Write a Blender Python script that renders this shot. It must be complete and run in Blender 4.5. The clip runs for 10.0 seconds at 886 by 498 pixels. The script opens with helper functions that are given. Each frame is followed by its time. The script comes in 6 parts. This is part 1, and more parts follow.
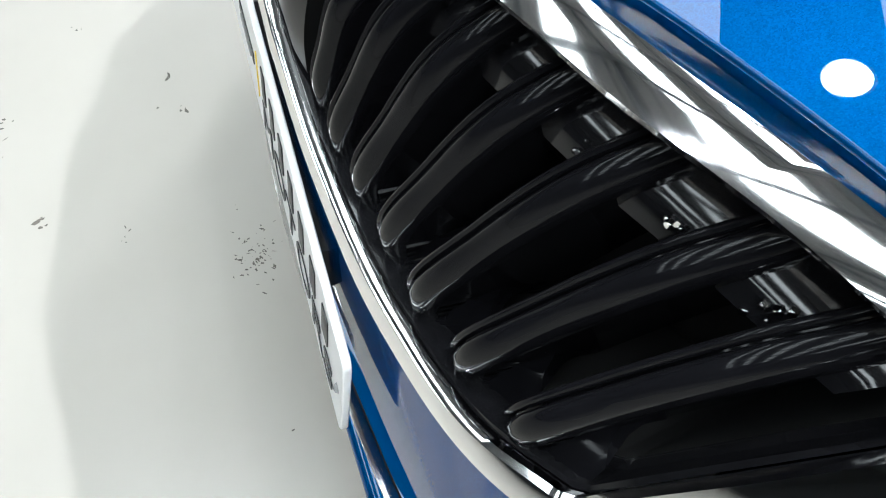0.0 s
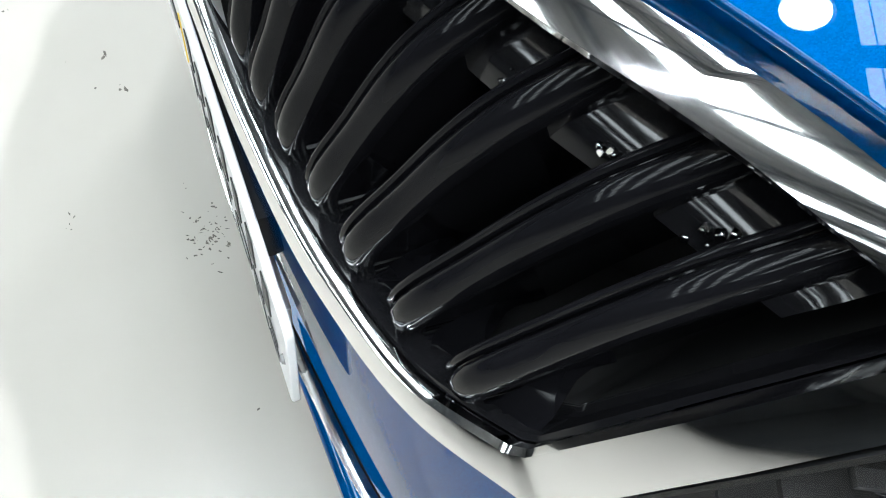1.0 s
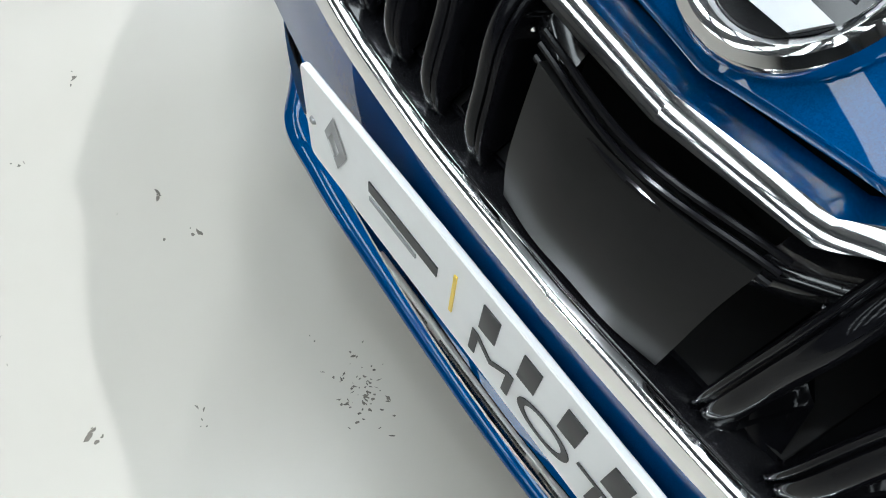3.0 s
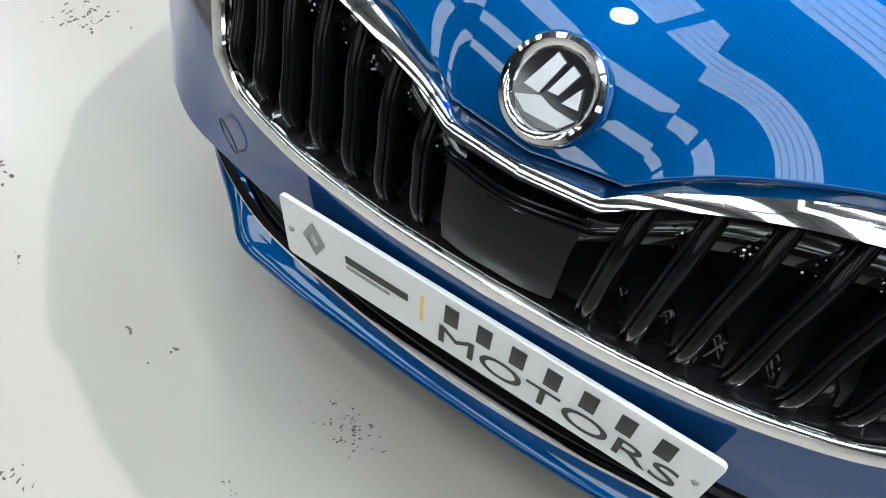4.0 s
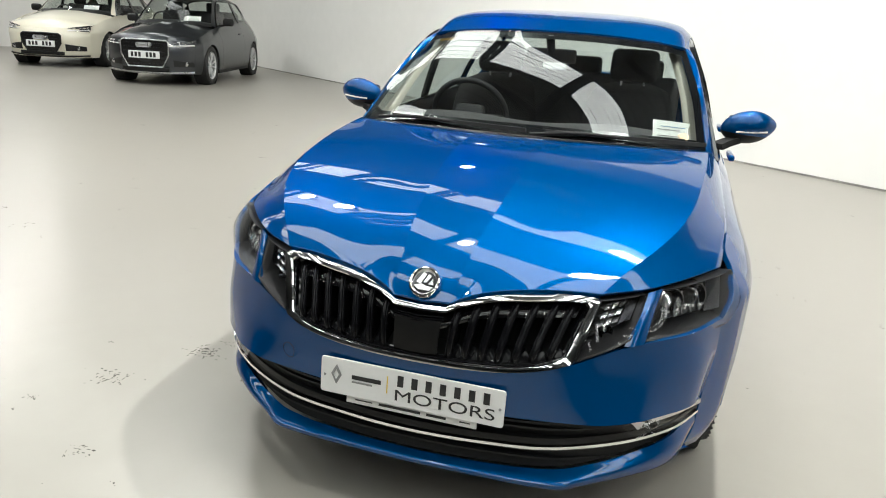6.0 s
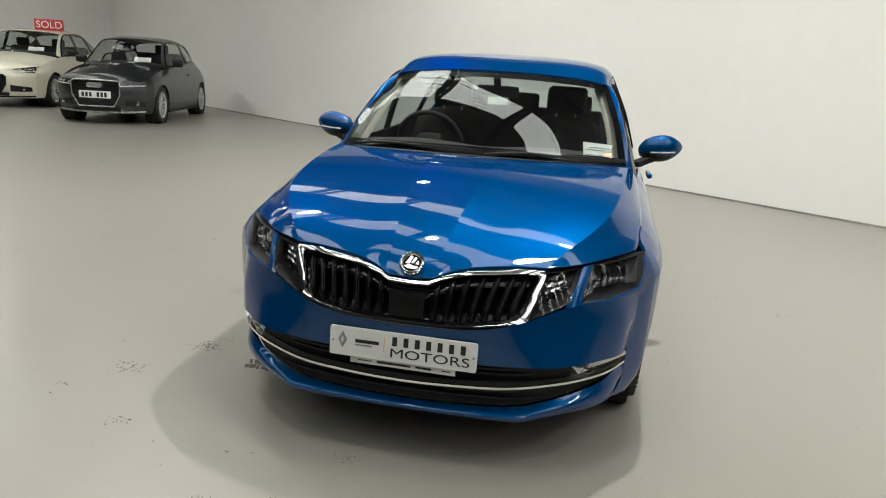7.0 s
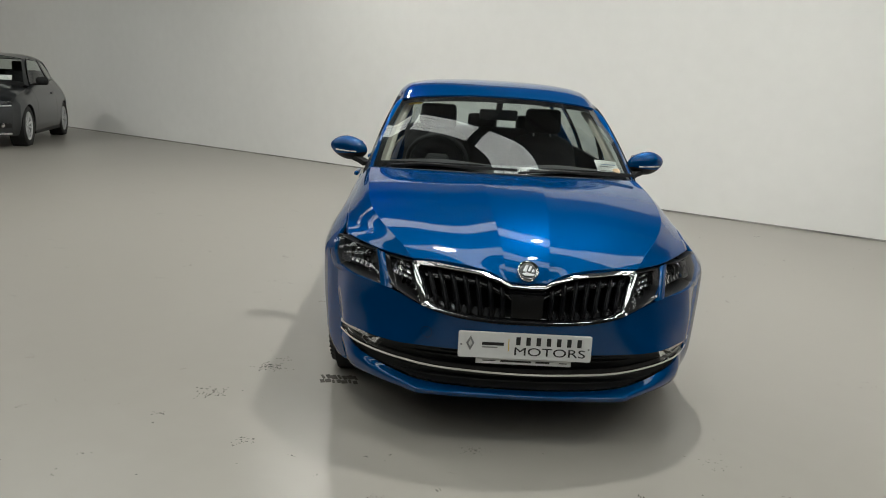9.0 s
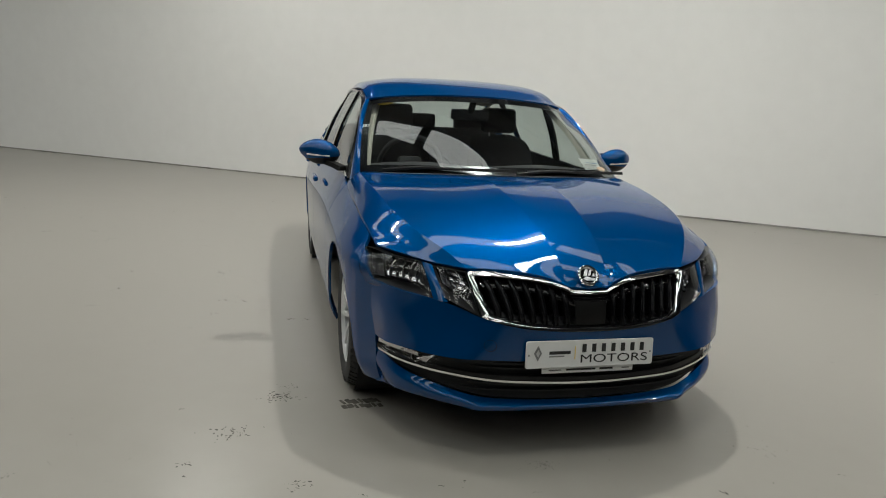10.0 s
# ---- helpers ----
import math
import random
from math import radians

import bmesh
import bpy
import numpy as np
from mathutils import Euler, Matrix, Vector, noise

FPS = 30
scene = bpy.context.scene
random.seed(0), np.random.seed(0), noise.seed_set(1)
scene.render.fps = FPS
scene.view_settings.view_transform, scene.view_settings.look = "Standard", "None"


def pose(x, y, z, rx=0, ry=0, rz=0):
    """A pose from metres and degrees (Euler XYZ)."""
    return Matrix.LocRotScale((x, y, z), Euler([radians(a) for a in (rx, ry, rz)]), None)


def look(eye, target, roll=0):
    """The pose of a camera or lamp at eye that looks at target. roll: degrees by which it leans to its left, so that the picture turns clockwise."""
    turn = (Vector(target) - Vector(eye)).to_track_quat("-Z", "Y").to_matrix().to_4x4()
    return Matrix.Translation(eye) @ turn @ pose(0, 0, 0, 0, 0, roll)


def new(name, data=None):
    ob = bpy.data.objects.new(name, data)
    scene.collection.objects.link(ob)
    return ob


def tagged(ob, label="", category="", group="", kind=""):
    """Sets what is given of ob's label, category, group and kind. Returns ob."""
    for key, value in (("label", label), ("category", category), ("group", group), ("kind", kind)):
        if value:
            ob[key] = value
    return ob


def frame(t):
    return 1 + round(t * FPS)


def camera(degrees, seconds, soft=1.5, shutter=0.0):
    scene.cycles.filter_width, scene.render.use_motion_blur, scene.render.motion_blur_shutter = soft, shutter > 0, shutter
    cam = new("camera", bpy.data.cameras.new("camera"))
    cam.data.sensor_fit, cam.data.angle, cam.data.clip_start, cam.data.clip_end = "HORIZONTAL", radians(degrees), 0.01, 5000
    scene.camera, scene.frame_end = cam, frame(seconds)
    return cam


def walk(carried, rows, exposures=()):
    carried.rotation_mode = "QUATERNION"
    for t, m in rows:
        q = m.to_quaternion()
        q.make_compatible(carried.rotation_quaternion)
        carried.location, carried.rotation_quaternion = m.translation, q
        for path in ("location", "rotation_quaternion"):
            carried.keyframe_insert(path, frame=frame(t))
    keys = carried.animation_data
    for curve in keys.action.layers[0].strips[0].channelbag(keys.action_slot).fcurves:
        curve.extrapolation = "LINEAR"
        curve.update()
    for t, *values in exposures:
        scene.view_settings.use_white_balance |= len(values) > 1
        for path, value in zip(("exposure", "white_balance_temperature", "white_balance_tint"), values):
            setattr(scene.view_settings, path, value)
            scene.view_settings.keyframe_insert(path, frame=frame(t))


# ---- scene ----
cam = camera(64.3, 10.0, soft=1.0)
PATH = [
    (0, (0.445, -0.025, 0.87), (-0.609, 0.432, -0.767), 6.7),
    (0.5, (0.472, -0.015, 0.865), (-0.552, 0.481, -0.78), 7.0),
    (1, (0.449, -0.005, 0.848), (-0.516, 0.504, -0.828), 6.5),
    (1.5, (0.396, -0.007, 0.831), (-0.516, 0.508, -0.874), 7.0),
    (2, (0.311, -0.053, 0.814), (-0.623, 0.452, -0.881), 8.8),
    (2.5, (0.141, -0.098, 0.835), (-0.634, 0.409, -0.938), 2.9),
    (2.7, (0.086, -0.114, 0.837), (-0.695, 0.41, -0.928), 1.8),
    (4, (0.158, -0.299, 1.08), (-0.47, 0.64, -0.571), 1.6),
    (4.5, (0.218, -0.592, 1.222), (-0.367, 0.698, -0.19), 2.6),
    (5, (0.337, -0.951, 1.307), (-0.237, 0.638, 0.236), 3.9),
    (5.5, (0.492, -1.278, 1.348), (-0.084, 0.474, 0.573), 3.7),
    (6.8, (0.553, -2.07, 1.375), (0.14, -0.183, 0.857), 3.2),
    (7, (0.563, -2.175, 1.363), (0.178, -0.278, 0.863), 3.3),
    (7.5, (0.475, -2.395, 1.376), (0.137, -0.485, 0.892), 3.5),
    (8, (0.22, -2.616, 1.391), (-0.05, -0.693, 0.914), 3.3),
    (8.5, (-0.031, -2.66, 1.369), (-0.175, -0.718, 0.91), 3.2),
    (9, (-0.392, -2.586, 1.382), (-0.352, -0.636, 0.941), 3.2),
    (9.5, (-0.805, -2.496, 1.367), (-0.541, -0.56, 0.94), 3.1),
    (10, (-1.168, -2.323, 1.348), (-0.7, -0.426, 0.925), 2.9),
]
EXPOSURES = [(0, 0.38, 5450, 8), (0.6, 0.43, 5450, 8), (1.5, 0.72, 5450, 8), (2.5, 0.35, 5450, 8), (4.5, 0.03, 5500, 8), (5.0, 0.14, 5700, 8), (5.5, 0.12, 5800, 8), (6.8, -0.57, 6080, 8), (8.5, -0.86, 5980, 8), (10, -1.12, 5980, 8)]
walk(cam, [(t, look(eye, target, roll)) for t, eye, target, roll in PATH], EXPOSURES)


# ---------------------------------------------------------------- small tools
def curve_through(points, n, even=False):
    """n + 1 places on a smooth curve through the points, by their order or (even) in even steps of length."""
    p = np.array(points, float)
    k = len(p) - 1
    if k == 0:
        return np.repeat(p, n + 1, 0)
    h = np.maximum(np.linalg.norm(np.diff(p, axis=0), axis=1), 1e-6)
    d = np.diff(p, axis=0) / h[:, None]
    tan = np.zeros_like(p)
    tan[0], tan[-1] = d[0], d[-1]
    for i in range(1, k):
        tan[i] = (d[i - 1] * h[i] + d[i] * h[i - 1]) / (h[i - 1] + h[i])
    at = np.linspace(0, k, n + 1)
    if even:
        at = np.interp(np.linspace(0, h.sum(), n + 1), np.concatenate(([0], np.cumsum(h))), np.arange(k + 1))
    out = []
    for u in at:
        i = min(int(u), k - 1)
        f = u - i
        out.append((2 * f ** 3 - 3 * f * f + 1) * p[i] + (f ** 3 - 2 * f * f + f) * h[i] * tan[i] + (3 * f * f - 2 * f ** 3) * p[i + 1] + (f ** 3 - f * f) * h[i] * tan[i + 1])
    return np.array(out)


def loft(rows, nu, nv):
    """A grid [v][u] of places on a smooth skin through rows of control places."""
    g = np.array([curve_through(r, nu) for r in rows])
    return np.stack([curve_through(g[:, i], nv) for i in range(nu + 1)], 1)


def both(row):
    """A half row from the middle outwards, made whole by its mirror image."""
    r = [tuple(p) for p in row]
    return [(-x, y, z) for x, y, z in r[:0:-1]] + r


def grid_normals(g):
    du, dv = np.gradient(g, axis=1), np.gradient(g, axis=0)
    n = np.cross(du, dv)
    return n / np.maximum(np.linalg.norm(n, axis=2, keepdims=True), 1e-9)


def skin(g, outward=None, hem=0.0, flat=()):
    """A bmesh from a grid, facing away from the place `outward`, its rim turned in by hem."""
    n = grid_normals(g)
    if outward is not None:
        mid = g.reshape(-1, 3).mean(0)
        if np.dot(n.reshape(-1, 3).mean(0), mid - np.array(outward)) < 0:
            g = g[:, ::-1]
            n = -n[:, ::-1]
    if hem:
        for axis in (0, 1):
            g = np.moveaxis(g, axis, 0)
            n = np.moveaxis(n, axis, 0)
            first, last = g[:1] - n[:1] * hem, g[-1:] - n[-1:] * hem
            r1, r2 = g[:1] - n[:1] * hem * 0.12, g[-1:] - n[-1:] * hem * 0.12
            g = np.concatenate((first, r1 + (g[:1] - g[1:2]) * 0.02, g, r2 + (g[-1:] - g[-2:-1]) * 0.02, last))
            n = np.concatenate((n[:1], n[:1], n, n[-1:], n[-1:]))
            g = np.moveaxis(g, 0, axis)
            n = np.moveaxis(n, 0, axis)
    bm = bmesh.new()
    vs = [[bm.verts.new(p) for p in row] for row in g]
    for a, b in zip(vs, vs[1:]):
        for i in range(len(a) - 1):
            try:
                bm.faces.new((a[i], a[i + 1], b[i + 1], b[i]))
            except ValueError:
                pass
    for f in bm.faces:
        f.smooth = True
    return bm


def join(*parts_):
    """One bmesh out of several."""
    out = parts_[0]
    for b in parts_[1:]:
        me = bpy.data.meshes.new("tmp")
        b.to_mesh(me)
        b.free()
        out.from_mesh(me)
        bpy.data.meshes.remove(me)
    return out


def sweep(path, profile, up=(0, 0, 1), closed=False, ring=True, scales=None):
    """A profile of (across, up) places carried along a path. ring: the profile is a closed outline."""
    p = np.array(path, float)
    n = len(p)
    bm = bmesh.new()
    loops = []
    for i in range(n):
        a, b = (p[(i - 1) % n], p[(i + 1) % n]) if closed else (p[max(i - 1, 0)], p[min(i + 1, n - 1)])
        d = Vector(b - a).normalized()
        side = d.cross(Vector(up)).normalized()
        top = side.cross(d).normalized()
        k = scales[i] if scales is not None else 1.0
        loops.append([bm.verts.new(Vector(p[i]) + side * u * k + top * v * k) for u, v in profile])
    m = len(profile)
    for i in range(n if closed else n - 1):
        a, b = loops[i], loops[(i + 1) % n]
        for j in range(m if ring else m - 1):
            f = bm.faces.new((a[j], a[(j + 1) % m], b[(j + 1) % m], b[j]))
            f.smooth = True
    if ring and not closed:
        bm.faces.new(loops[0][::-1])
        bm.faces.new(loops[-1])
    bmesh.ops.recalc_face_normals(bm, faces=bm.faces)
    return bm


def tube(path, r, sides=10, closed=False, up=(0, 0, 1), scales=None):
    return sweep(path, [(r * math.cos(a), r * math.sin(a)) for a in np.linspace(0, 2 * math.pi, sides, endpoint=False)], up, closed, True, scales)


def block(size, at=(0, 0, 0), bevel=0.0, turn=None, segments=2):
    bm = bmesh.new()
    bmesh.ops.create_cube(bm, size=1)
    bmesh.ops.scale(bm, vec=size, verts=bm.verts)
    if bevel:
        bmesh.ops.bevel(bm, geom=list(bm.edges), offset=bevel, segments=segments, affect="EDGES", profile=0.5)
        for f in bm.faces:
            f.smooth = True
    m = Matrix.Translation(at) @ (turn if turn is not None else Matrix.Identity(4))
    bmesh.ops.transform(bm, matrix=m, verts=bm.verts)
    return bm


def lathe(profile, sides=40, m=None, smooth=True):
    """A profile of (radius, along) turned about the x axis."""
    bm = bmesh.new()
    loops = []
    for r, a in profile:
        loops.append([bm.verts.new((a, r * math.cos(t), r * math.sin(t))) for t in np.linspace(0, 2 * math.pi, sides, endpoint=False)])
    for a, b in zip(loops, loops[1:]):
        for j in range(sides):
            f = bm.faces.new((a[j], a[(j + 1) % sides], b[(j + 1) % sides], b[j]))
            f.smooth = smooth
    bmesh.ops.recalc_face_normals(bm, faces=bm.faces)
    if m is not None:
        bmesh.ops.transform(bm, matrix=m, verts=bm.verts)
    return bm


def plate_of(outline, depth, m=None, bevel=0.0):
    """A slab from an outline of (x, z) places, with its front at y = 0."""
    bm = bmesh.new()
    f = bm.faces.new([bm.verts.new((x, 0, z)) for x, z in outline])
    bm.normal_update()
    if f.normal.y > 0:
        f.normal_flip()
    r = bmesh.ops.extrude_face_region(bm, geom=[f])
    bmesh.ops.translate(bm, vec=(0, depth, 0), verts=[v for v in r["geom"] if isinstance(v, bmesh.types.BMVert)])
    bmesh.ops.recalc_face_normals(bm, faces=bm.faces)
    if bevel:
        bmesh.ops.bevel(bm, geom=[e for e in bm.edges if len(e.link_faces) == 2 and e.calc_face_angle() > 0.6], offset=bevel, segments=1, affect="EDGES")
    if m is not None:
        bmesh.ops.transform(bm, matrix=m, verts=bm.verts)
    return bm


def part(name, bm, material, parent=None, label="", sharp=40):
    """One mesh object out of a bmesh, under a thing or a part."""
    me = bpy.data.meshes.new(name)
    bm.to_mesh(me)
    bm.free()
    me.materials.append(material)
    if sharp:
        me.set_sharp_from_angle(angle=radians(sharp))
    ob = new(name, me)
    if parent is not None:
        ob.parent = parent
    return tagged(ob, label)


def thing(name, label, category, group="", kind="", m=None):
    ob = new(name)
    ob.empty_display_size = 0.2
    if m is not None:
        ob.matrix_basis = m
    return tagged(ob, label, category, group, kind)


# ---------------------------------------------------------------- light
world = bpy.data.worlds.new("world")
scene.world = world
world.use_nodes = True
sky = world.node_tree.nodes.new("ShaderNodeTexSky")
sky.sky_type, sky.sun_disc, sky.sun_elevation, sky.sun_rotation = "NISHITA", False, radians(35), radians(40)
world.node_tree.links.new(sky.outputs[0], world.node_tree.nodes["Background"].inputs[0])
world.node_tree.nodes["Background"].inputs[1].default_value = 0.1


# ---------------------------------------------------------------- materials
def material(name, colour=(0.8, 0.8, 0.8), rough=0.5, metal=0.0, coat=0.0, **more):
    m = bpy.data.materials.new(name)
    m.use_nodes = True
    b = m.node_tree.nodes["Principled BSDF"]
    b.inputs["Base Color"].default_value = (*colour, 1)
    b.inputs["Roughness"].default_value = rough
    b.inputs["Metallic"].default_value = metal
    b.inputs["Coat Weight"].default_value = coat
    b.inputs["Coat IOR"].default_value = more.get("coat_ior", 1.5)
    b.inputs["Specular IOR Level"].default_value = more.get("spec", 0.5)
    b.inputs["Coat Roughness"].default_value = more.get("coat_rough", 0.03)
    if "emit" in more:
        b.inputs["Emission Color"].default_value = (*more.get("emit_colour", colour), 1)
        b.inputs["Emission Strength"].default_value = more["emit"]
    return m


def wear(m, scale, colours, where="Object", detail=6, bump=0.0, bump_scale=None, rough=None, stretch=(1, 1, 1), dist=0.002):
    """Two scales of mottling in the colour, and a fine relief."""
    t = m.node_tree
    b = t.nodes["Principled BSDF"]
    co = t.nodes.new("ShaderNodeTexCoord")
    mp = t.nodes.new("ShaderNodeMapping")
    mp.inputs["Scale"].default_value = stretch
    t.links.new(co.outputs[where], mp.inputs[0])
    big, small = t.nodes.new("ShaderNodeTexNoise"), t.nodes.new("ShaderNodeTexNoise")
    big.inputs["Scale"].default_value, small.inputs["Scale"].default_value = scale, scale * 14
    big.inputs["Detail"].default_value = small.inputs["Detail"].default_value = detail
    for nz in (big, small):
        t.links.new(mp.outputs[0], nz.inputs["Vector"])
    mix = t.nodes.new("ShaderNodeMath")
    mix.operation = "MULTIPLY_ADD"
    mix.inputs[1].default_value = 0.35
    t.links.new(small.outputs["Fac"], mix.inputs[0])
    sub = t.nodes.new("ShaderNodeMath")
    sub.operation = "MULTIPLY"
    sub.inputs[1].default_value = 0.65
    t.links.new(big.outputs["Fac"], sub.inputs[0])
    t.links.new(sub.outputs[0], mix.inputs[2])
    ramp = t.nodes.new("ShaderNodeValToRGB")
    ramp.color_ramp.elements[0].position, ramp.color_ramp.elements[1].position = 0.3, 0.7
    ramp.color_ramp.elements[0].color = (*colours[0], 1)
    ramp.color_ramp.elements[1].color = (*colours[1], 1)
    t.links.new(mix.outputs[0], ramp.inputs[0])
    t.links.new(ramp.outputs[0], b.inputs["Base Color"])
    if rough:
        mr = t.nodes.new("ShaderNodeMapRange")
        mr.inputs["From Min"].default_value, mr.inputs["From Max"].default_value = 0.3, 0.7
        mr.inputs["To Min"].default_value, mr.inputs["To Max"].default_value = rough
        t.links.new(mix.outputs[0], mr.inputs[0])
        t.links.new(mr.outputs[0], b.inputs["Roughness"])
    if bump:
        nz = t.nodes.new("ShaderNodeTexNoise")
        nz.inputs["Scale"].default_value = bump_scale or scale * 30
        nz.inputs["Detail"].default_value = 4
        t.links.new(mp.outputs[0], nz.inputs["Vector"])
        bp = t.nodes.new("ShaderNodeBump")
        bp.inputs["Strength"].default_value, bp.inputs["Distance"].default_value = bump, dist
        t.links.new(nz.outputs["Fac"], bp.inputs["Height"])
        t.links.new(bp.outputs[0], b.inputs["Normal"])
    return m


def clear(name, tint=(1, 1, 1), straight=0.08, rough=0.0):
    """A thin clear pane: what is behind it, and a gloss that rises towards grazing angles, alike from both sides."""
    m = bpy.data.materials.new(name)
    m.use_nodes = True
    t = m.node_tree
    t.nodes.remove(t.nodes["Principled BSDF"])
    tr, gl, lw, up, fr, mx = (t.nodes.new(k) for k in ("ShaderNodeBsdfTransparent", "ShaderNodeBsdfGlossy", "ShaderNodeLayerWeight", "ShaderNodeMath", "ShaderNodeMath", "ShaderNodeMixShader"))
    tr.inputs[0].default_value = (*tint, 1)
    gl.inputs["Roughness"].default_value = rough
    lw.inputs["Blend"].default_value = 0.5
    up.operation, fr.operation = "POWER", "MULTIPLY_ADD"
    up.inputs[1].default_value = 5.0
    fr.inputs[1].default_value, fr.inputs[2].default_value = 1 - straight, straight
    t.links.new(lw.outputs["Facing"], up.inputs[0])
    t.links.new(up.outputs[0], fr.inputs[0])
    t.links.new(fr.outputs[0], mx.inputs[0])
    t.links.new(tr.outputs[0], mx.inputs[1])
    t.links.new(gl.outputs[0], mx.inputs[2])
    t.links.new(mx.outputs[0], t.nodes["Material Output"].inputs[0])
    return m


def flakes(m, base, lift):
    """Metallic paint: a fine sparkle in the colour under the clear coat."""
    t = m.node_tree
    b = t.nodes["Principled BSDF"]
    co = t.nodes.new("ShaderNodeTexCoord")
    vo = t.nodes.new("ShaderNodeTexVoronoi")
    vo.inputs["Scale"].default_value = 1800
    t.links.new(co.outputs["Object"], vo.inputs["Vector"])
    ramp = t.nodes.new("ShaderNodeValToRGB")
    ramp.color_ramp.elements[0].color, ramp.color_ramp.elements[1].color = (*base, 1), (*lift, 1)
    t.links.new(vo.outputs["Color"], ramp.inputs[0])
    t.links.new(ramp.outputs[0], b.inputs["Base Color"])
    return m


blue_paint = flakes(material("blue_paint", (0.002, 0.075, 0.30), 0.42, 0.5, 1.0, coat_rough=0.006, coat_ior=1.53, spec=0.0), (0.000, 0.038, 0.143), (0.001, 0.066, 0.225))
blue_paint.node_tree.nodes["Principled BSDF"].inputs["Specular Tint"].default_value = (0.05, 0.30, 0.7, 1)
grey_paint = flakes(material("grey_paint", (0.06, 0.065, 0.07), 0.36, 0.7, 1.0, coat_rough=0.02), (0.028, 0.031, 0.034), (0.045, 0.049, 0.054))
cream_paint = wear(material("cream_paint", (0.78, 0.74, 0.6), 0.3, 0.0, 1.0), 3, ((0.76, 0.72, 0.58), (0.8, 0.76, 0.63)))
chrome = wear(material("chrome", (0.82, 0.82, 0.82), 0.06, 1.0), 6, ((0.8, 0.8, 0.8), (0.86, 0.86, 0.86)), rough=(0.04, 0.09))
satin_metal = wear(material("satin_metal", (0.6, 0.6, 0.6), 0.3, 1.0), 8, ((0.55, 0.55, 0.56), (0.65, 0.65, 0.66)), rough=(0.22, 0.35))
piano_black = wear(material("gloss_black", (0.004, 0.004, 0.005), 0.16, 0.0, 0.3, coat_rough=0.05), 9, ((0.005, 0.005, 0.006), (0.008, 0.008, 0.009)), detail=1, rough=(0.09, 0.11))
panel_grey = wear(material("radar_cover", (0.009, 0.009, 0.009), 0.36, spec=0.14), 8, ((0.007, 0.007, 0.007), (0.011, 0.011, 0.011)), detail=2, rough=(0.34, 0.4))
slat_black = wear(material("slat_black", (0.004, 0.004, 0.005), 0.12, spec=0.16), 3, ((0.004, 0.004, 0.005), (0.006, 0.006, 0.007)), detail=1, rough=(0.06, 0.10))
black_plastic = wear(material("black_plastic", (0.008, 0.008, 0.008), 0.5, spec=0.3), 25, ((0.006, 0.006, 0.006), (0.012, 0.012, 0.012)), bump=0.2, bump_scale=500, dist=0.0006)
dark_void = material("dark_lining", (0.006, 0.006, 0.006), 0.8)
rubber = wear(material("rubber", (0.022, 0.022, 0.022), 0.7), 12, ((0.018, 0.018, 0.018), (0.032, 0.031, 0.03)), bump=0.3, bump_scale=300)
alloy = wear(material("alloy", (0.7, 0.71, 0.72), 0.32, 0.6, 0.5), 10, ((0.64, 0.65, 0.66), (0.74, 0.75, 0.76)))
glass = clear("window_glass", (0.82, 0.88, 0.86), 0.11)
thin_glass = clear("thin_glass", (0.82, 0.86, 0.84), 0.04)
lamp_glass = clear("lamp_glass", (0.93, 0.93, 0.93), 0.045)
lamp_grey = wear(material("lamp_housing", (0.03, 0.03, 0.031), 0.3, 0.3), 20, ((0.02, 0.02, 0.021), (0.045, 0.045, 0.046)))
dark_chrome = wear(material("dark_chrome", (0.22, 0.22, 0.23), 0.16, 1.0), 20, ((0.16, 0.16, 0.17), (0.28, 0.28, 0.29)), rough=(0.12, 0.22))
reflector = material("reflector", (0.85, 0.85, 0.86), 0.05, 1.0)
white_plastic = wear(material("white_plastic", (0.78, 0.78, 0.77), 0.35), 5, ((0.75, 0.75, 0.74), (0.8, 0.8, 0.79)))
ink = material("black_ink", (0.015, 0.015, 0.016), 0.4)
ink_grey = material("grey_ink", (0.25, 0.25, 0.25), 0.4)
yellow_ink = material("yellow_ink", (0.8, 0.58, 0.08), 0.4)
fabric = wear(material("seat_fabric", (0.016, 0.016, 0.017), 0.85), 6, ((0.012, 0.012, 0.013), (0.024, 0.024, 0.025)), bump=0.5, bump_scale=400)
beige_trim = wear(material("beige_trim", (0.38, 0.36, 0.31), 0.7), 5, ((0.36, 0.34, 0.29), (0.42, 0.40, 0.34)), bump=0.2, bump_scale=400)
dash_black = wear(material("dashboard_plastic", (0.02, 0.02, 0.021), 0.6), 8, ((0.012, 0.012, 0.013), (0.020, 0.020, 0.021)), bump=0.4, bump_scale=350)
paper = wear(material("paper", (0.78, 0.79, 0.76), 0.6), 6, ((0.74, 0.76, 0.72), (0.82, 0.82, 0.8)))
red_sign = wear(material("red_sign", (0.55, 0.04, 0.05), 0.4), 5, ((0.5, 0.035, 0.045), (0.58, 0.05, 0.06)))


# ---------------------------------------------------------------- the hall
ROOM = pose(0, 8.28, 0, 0, 0, -35.0)
X0, X1, Y0, Y1, TOP = -18.3, 23.0, -27.0, 0.0, 6.4

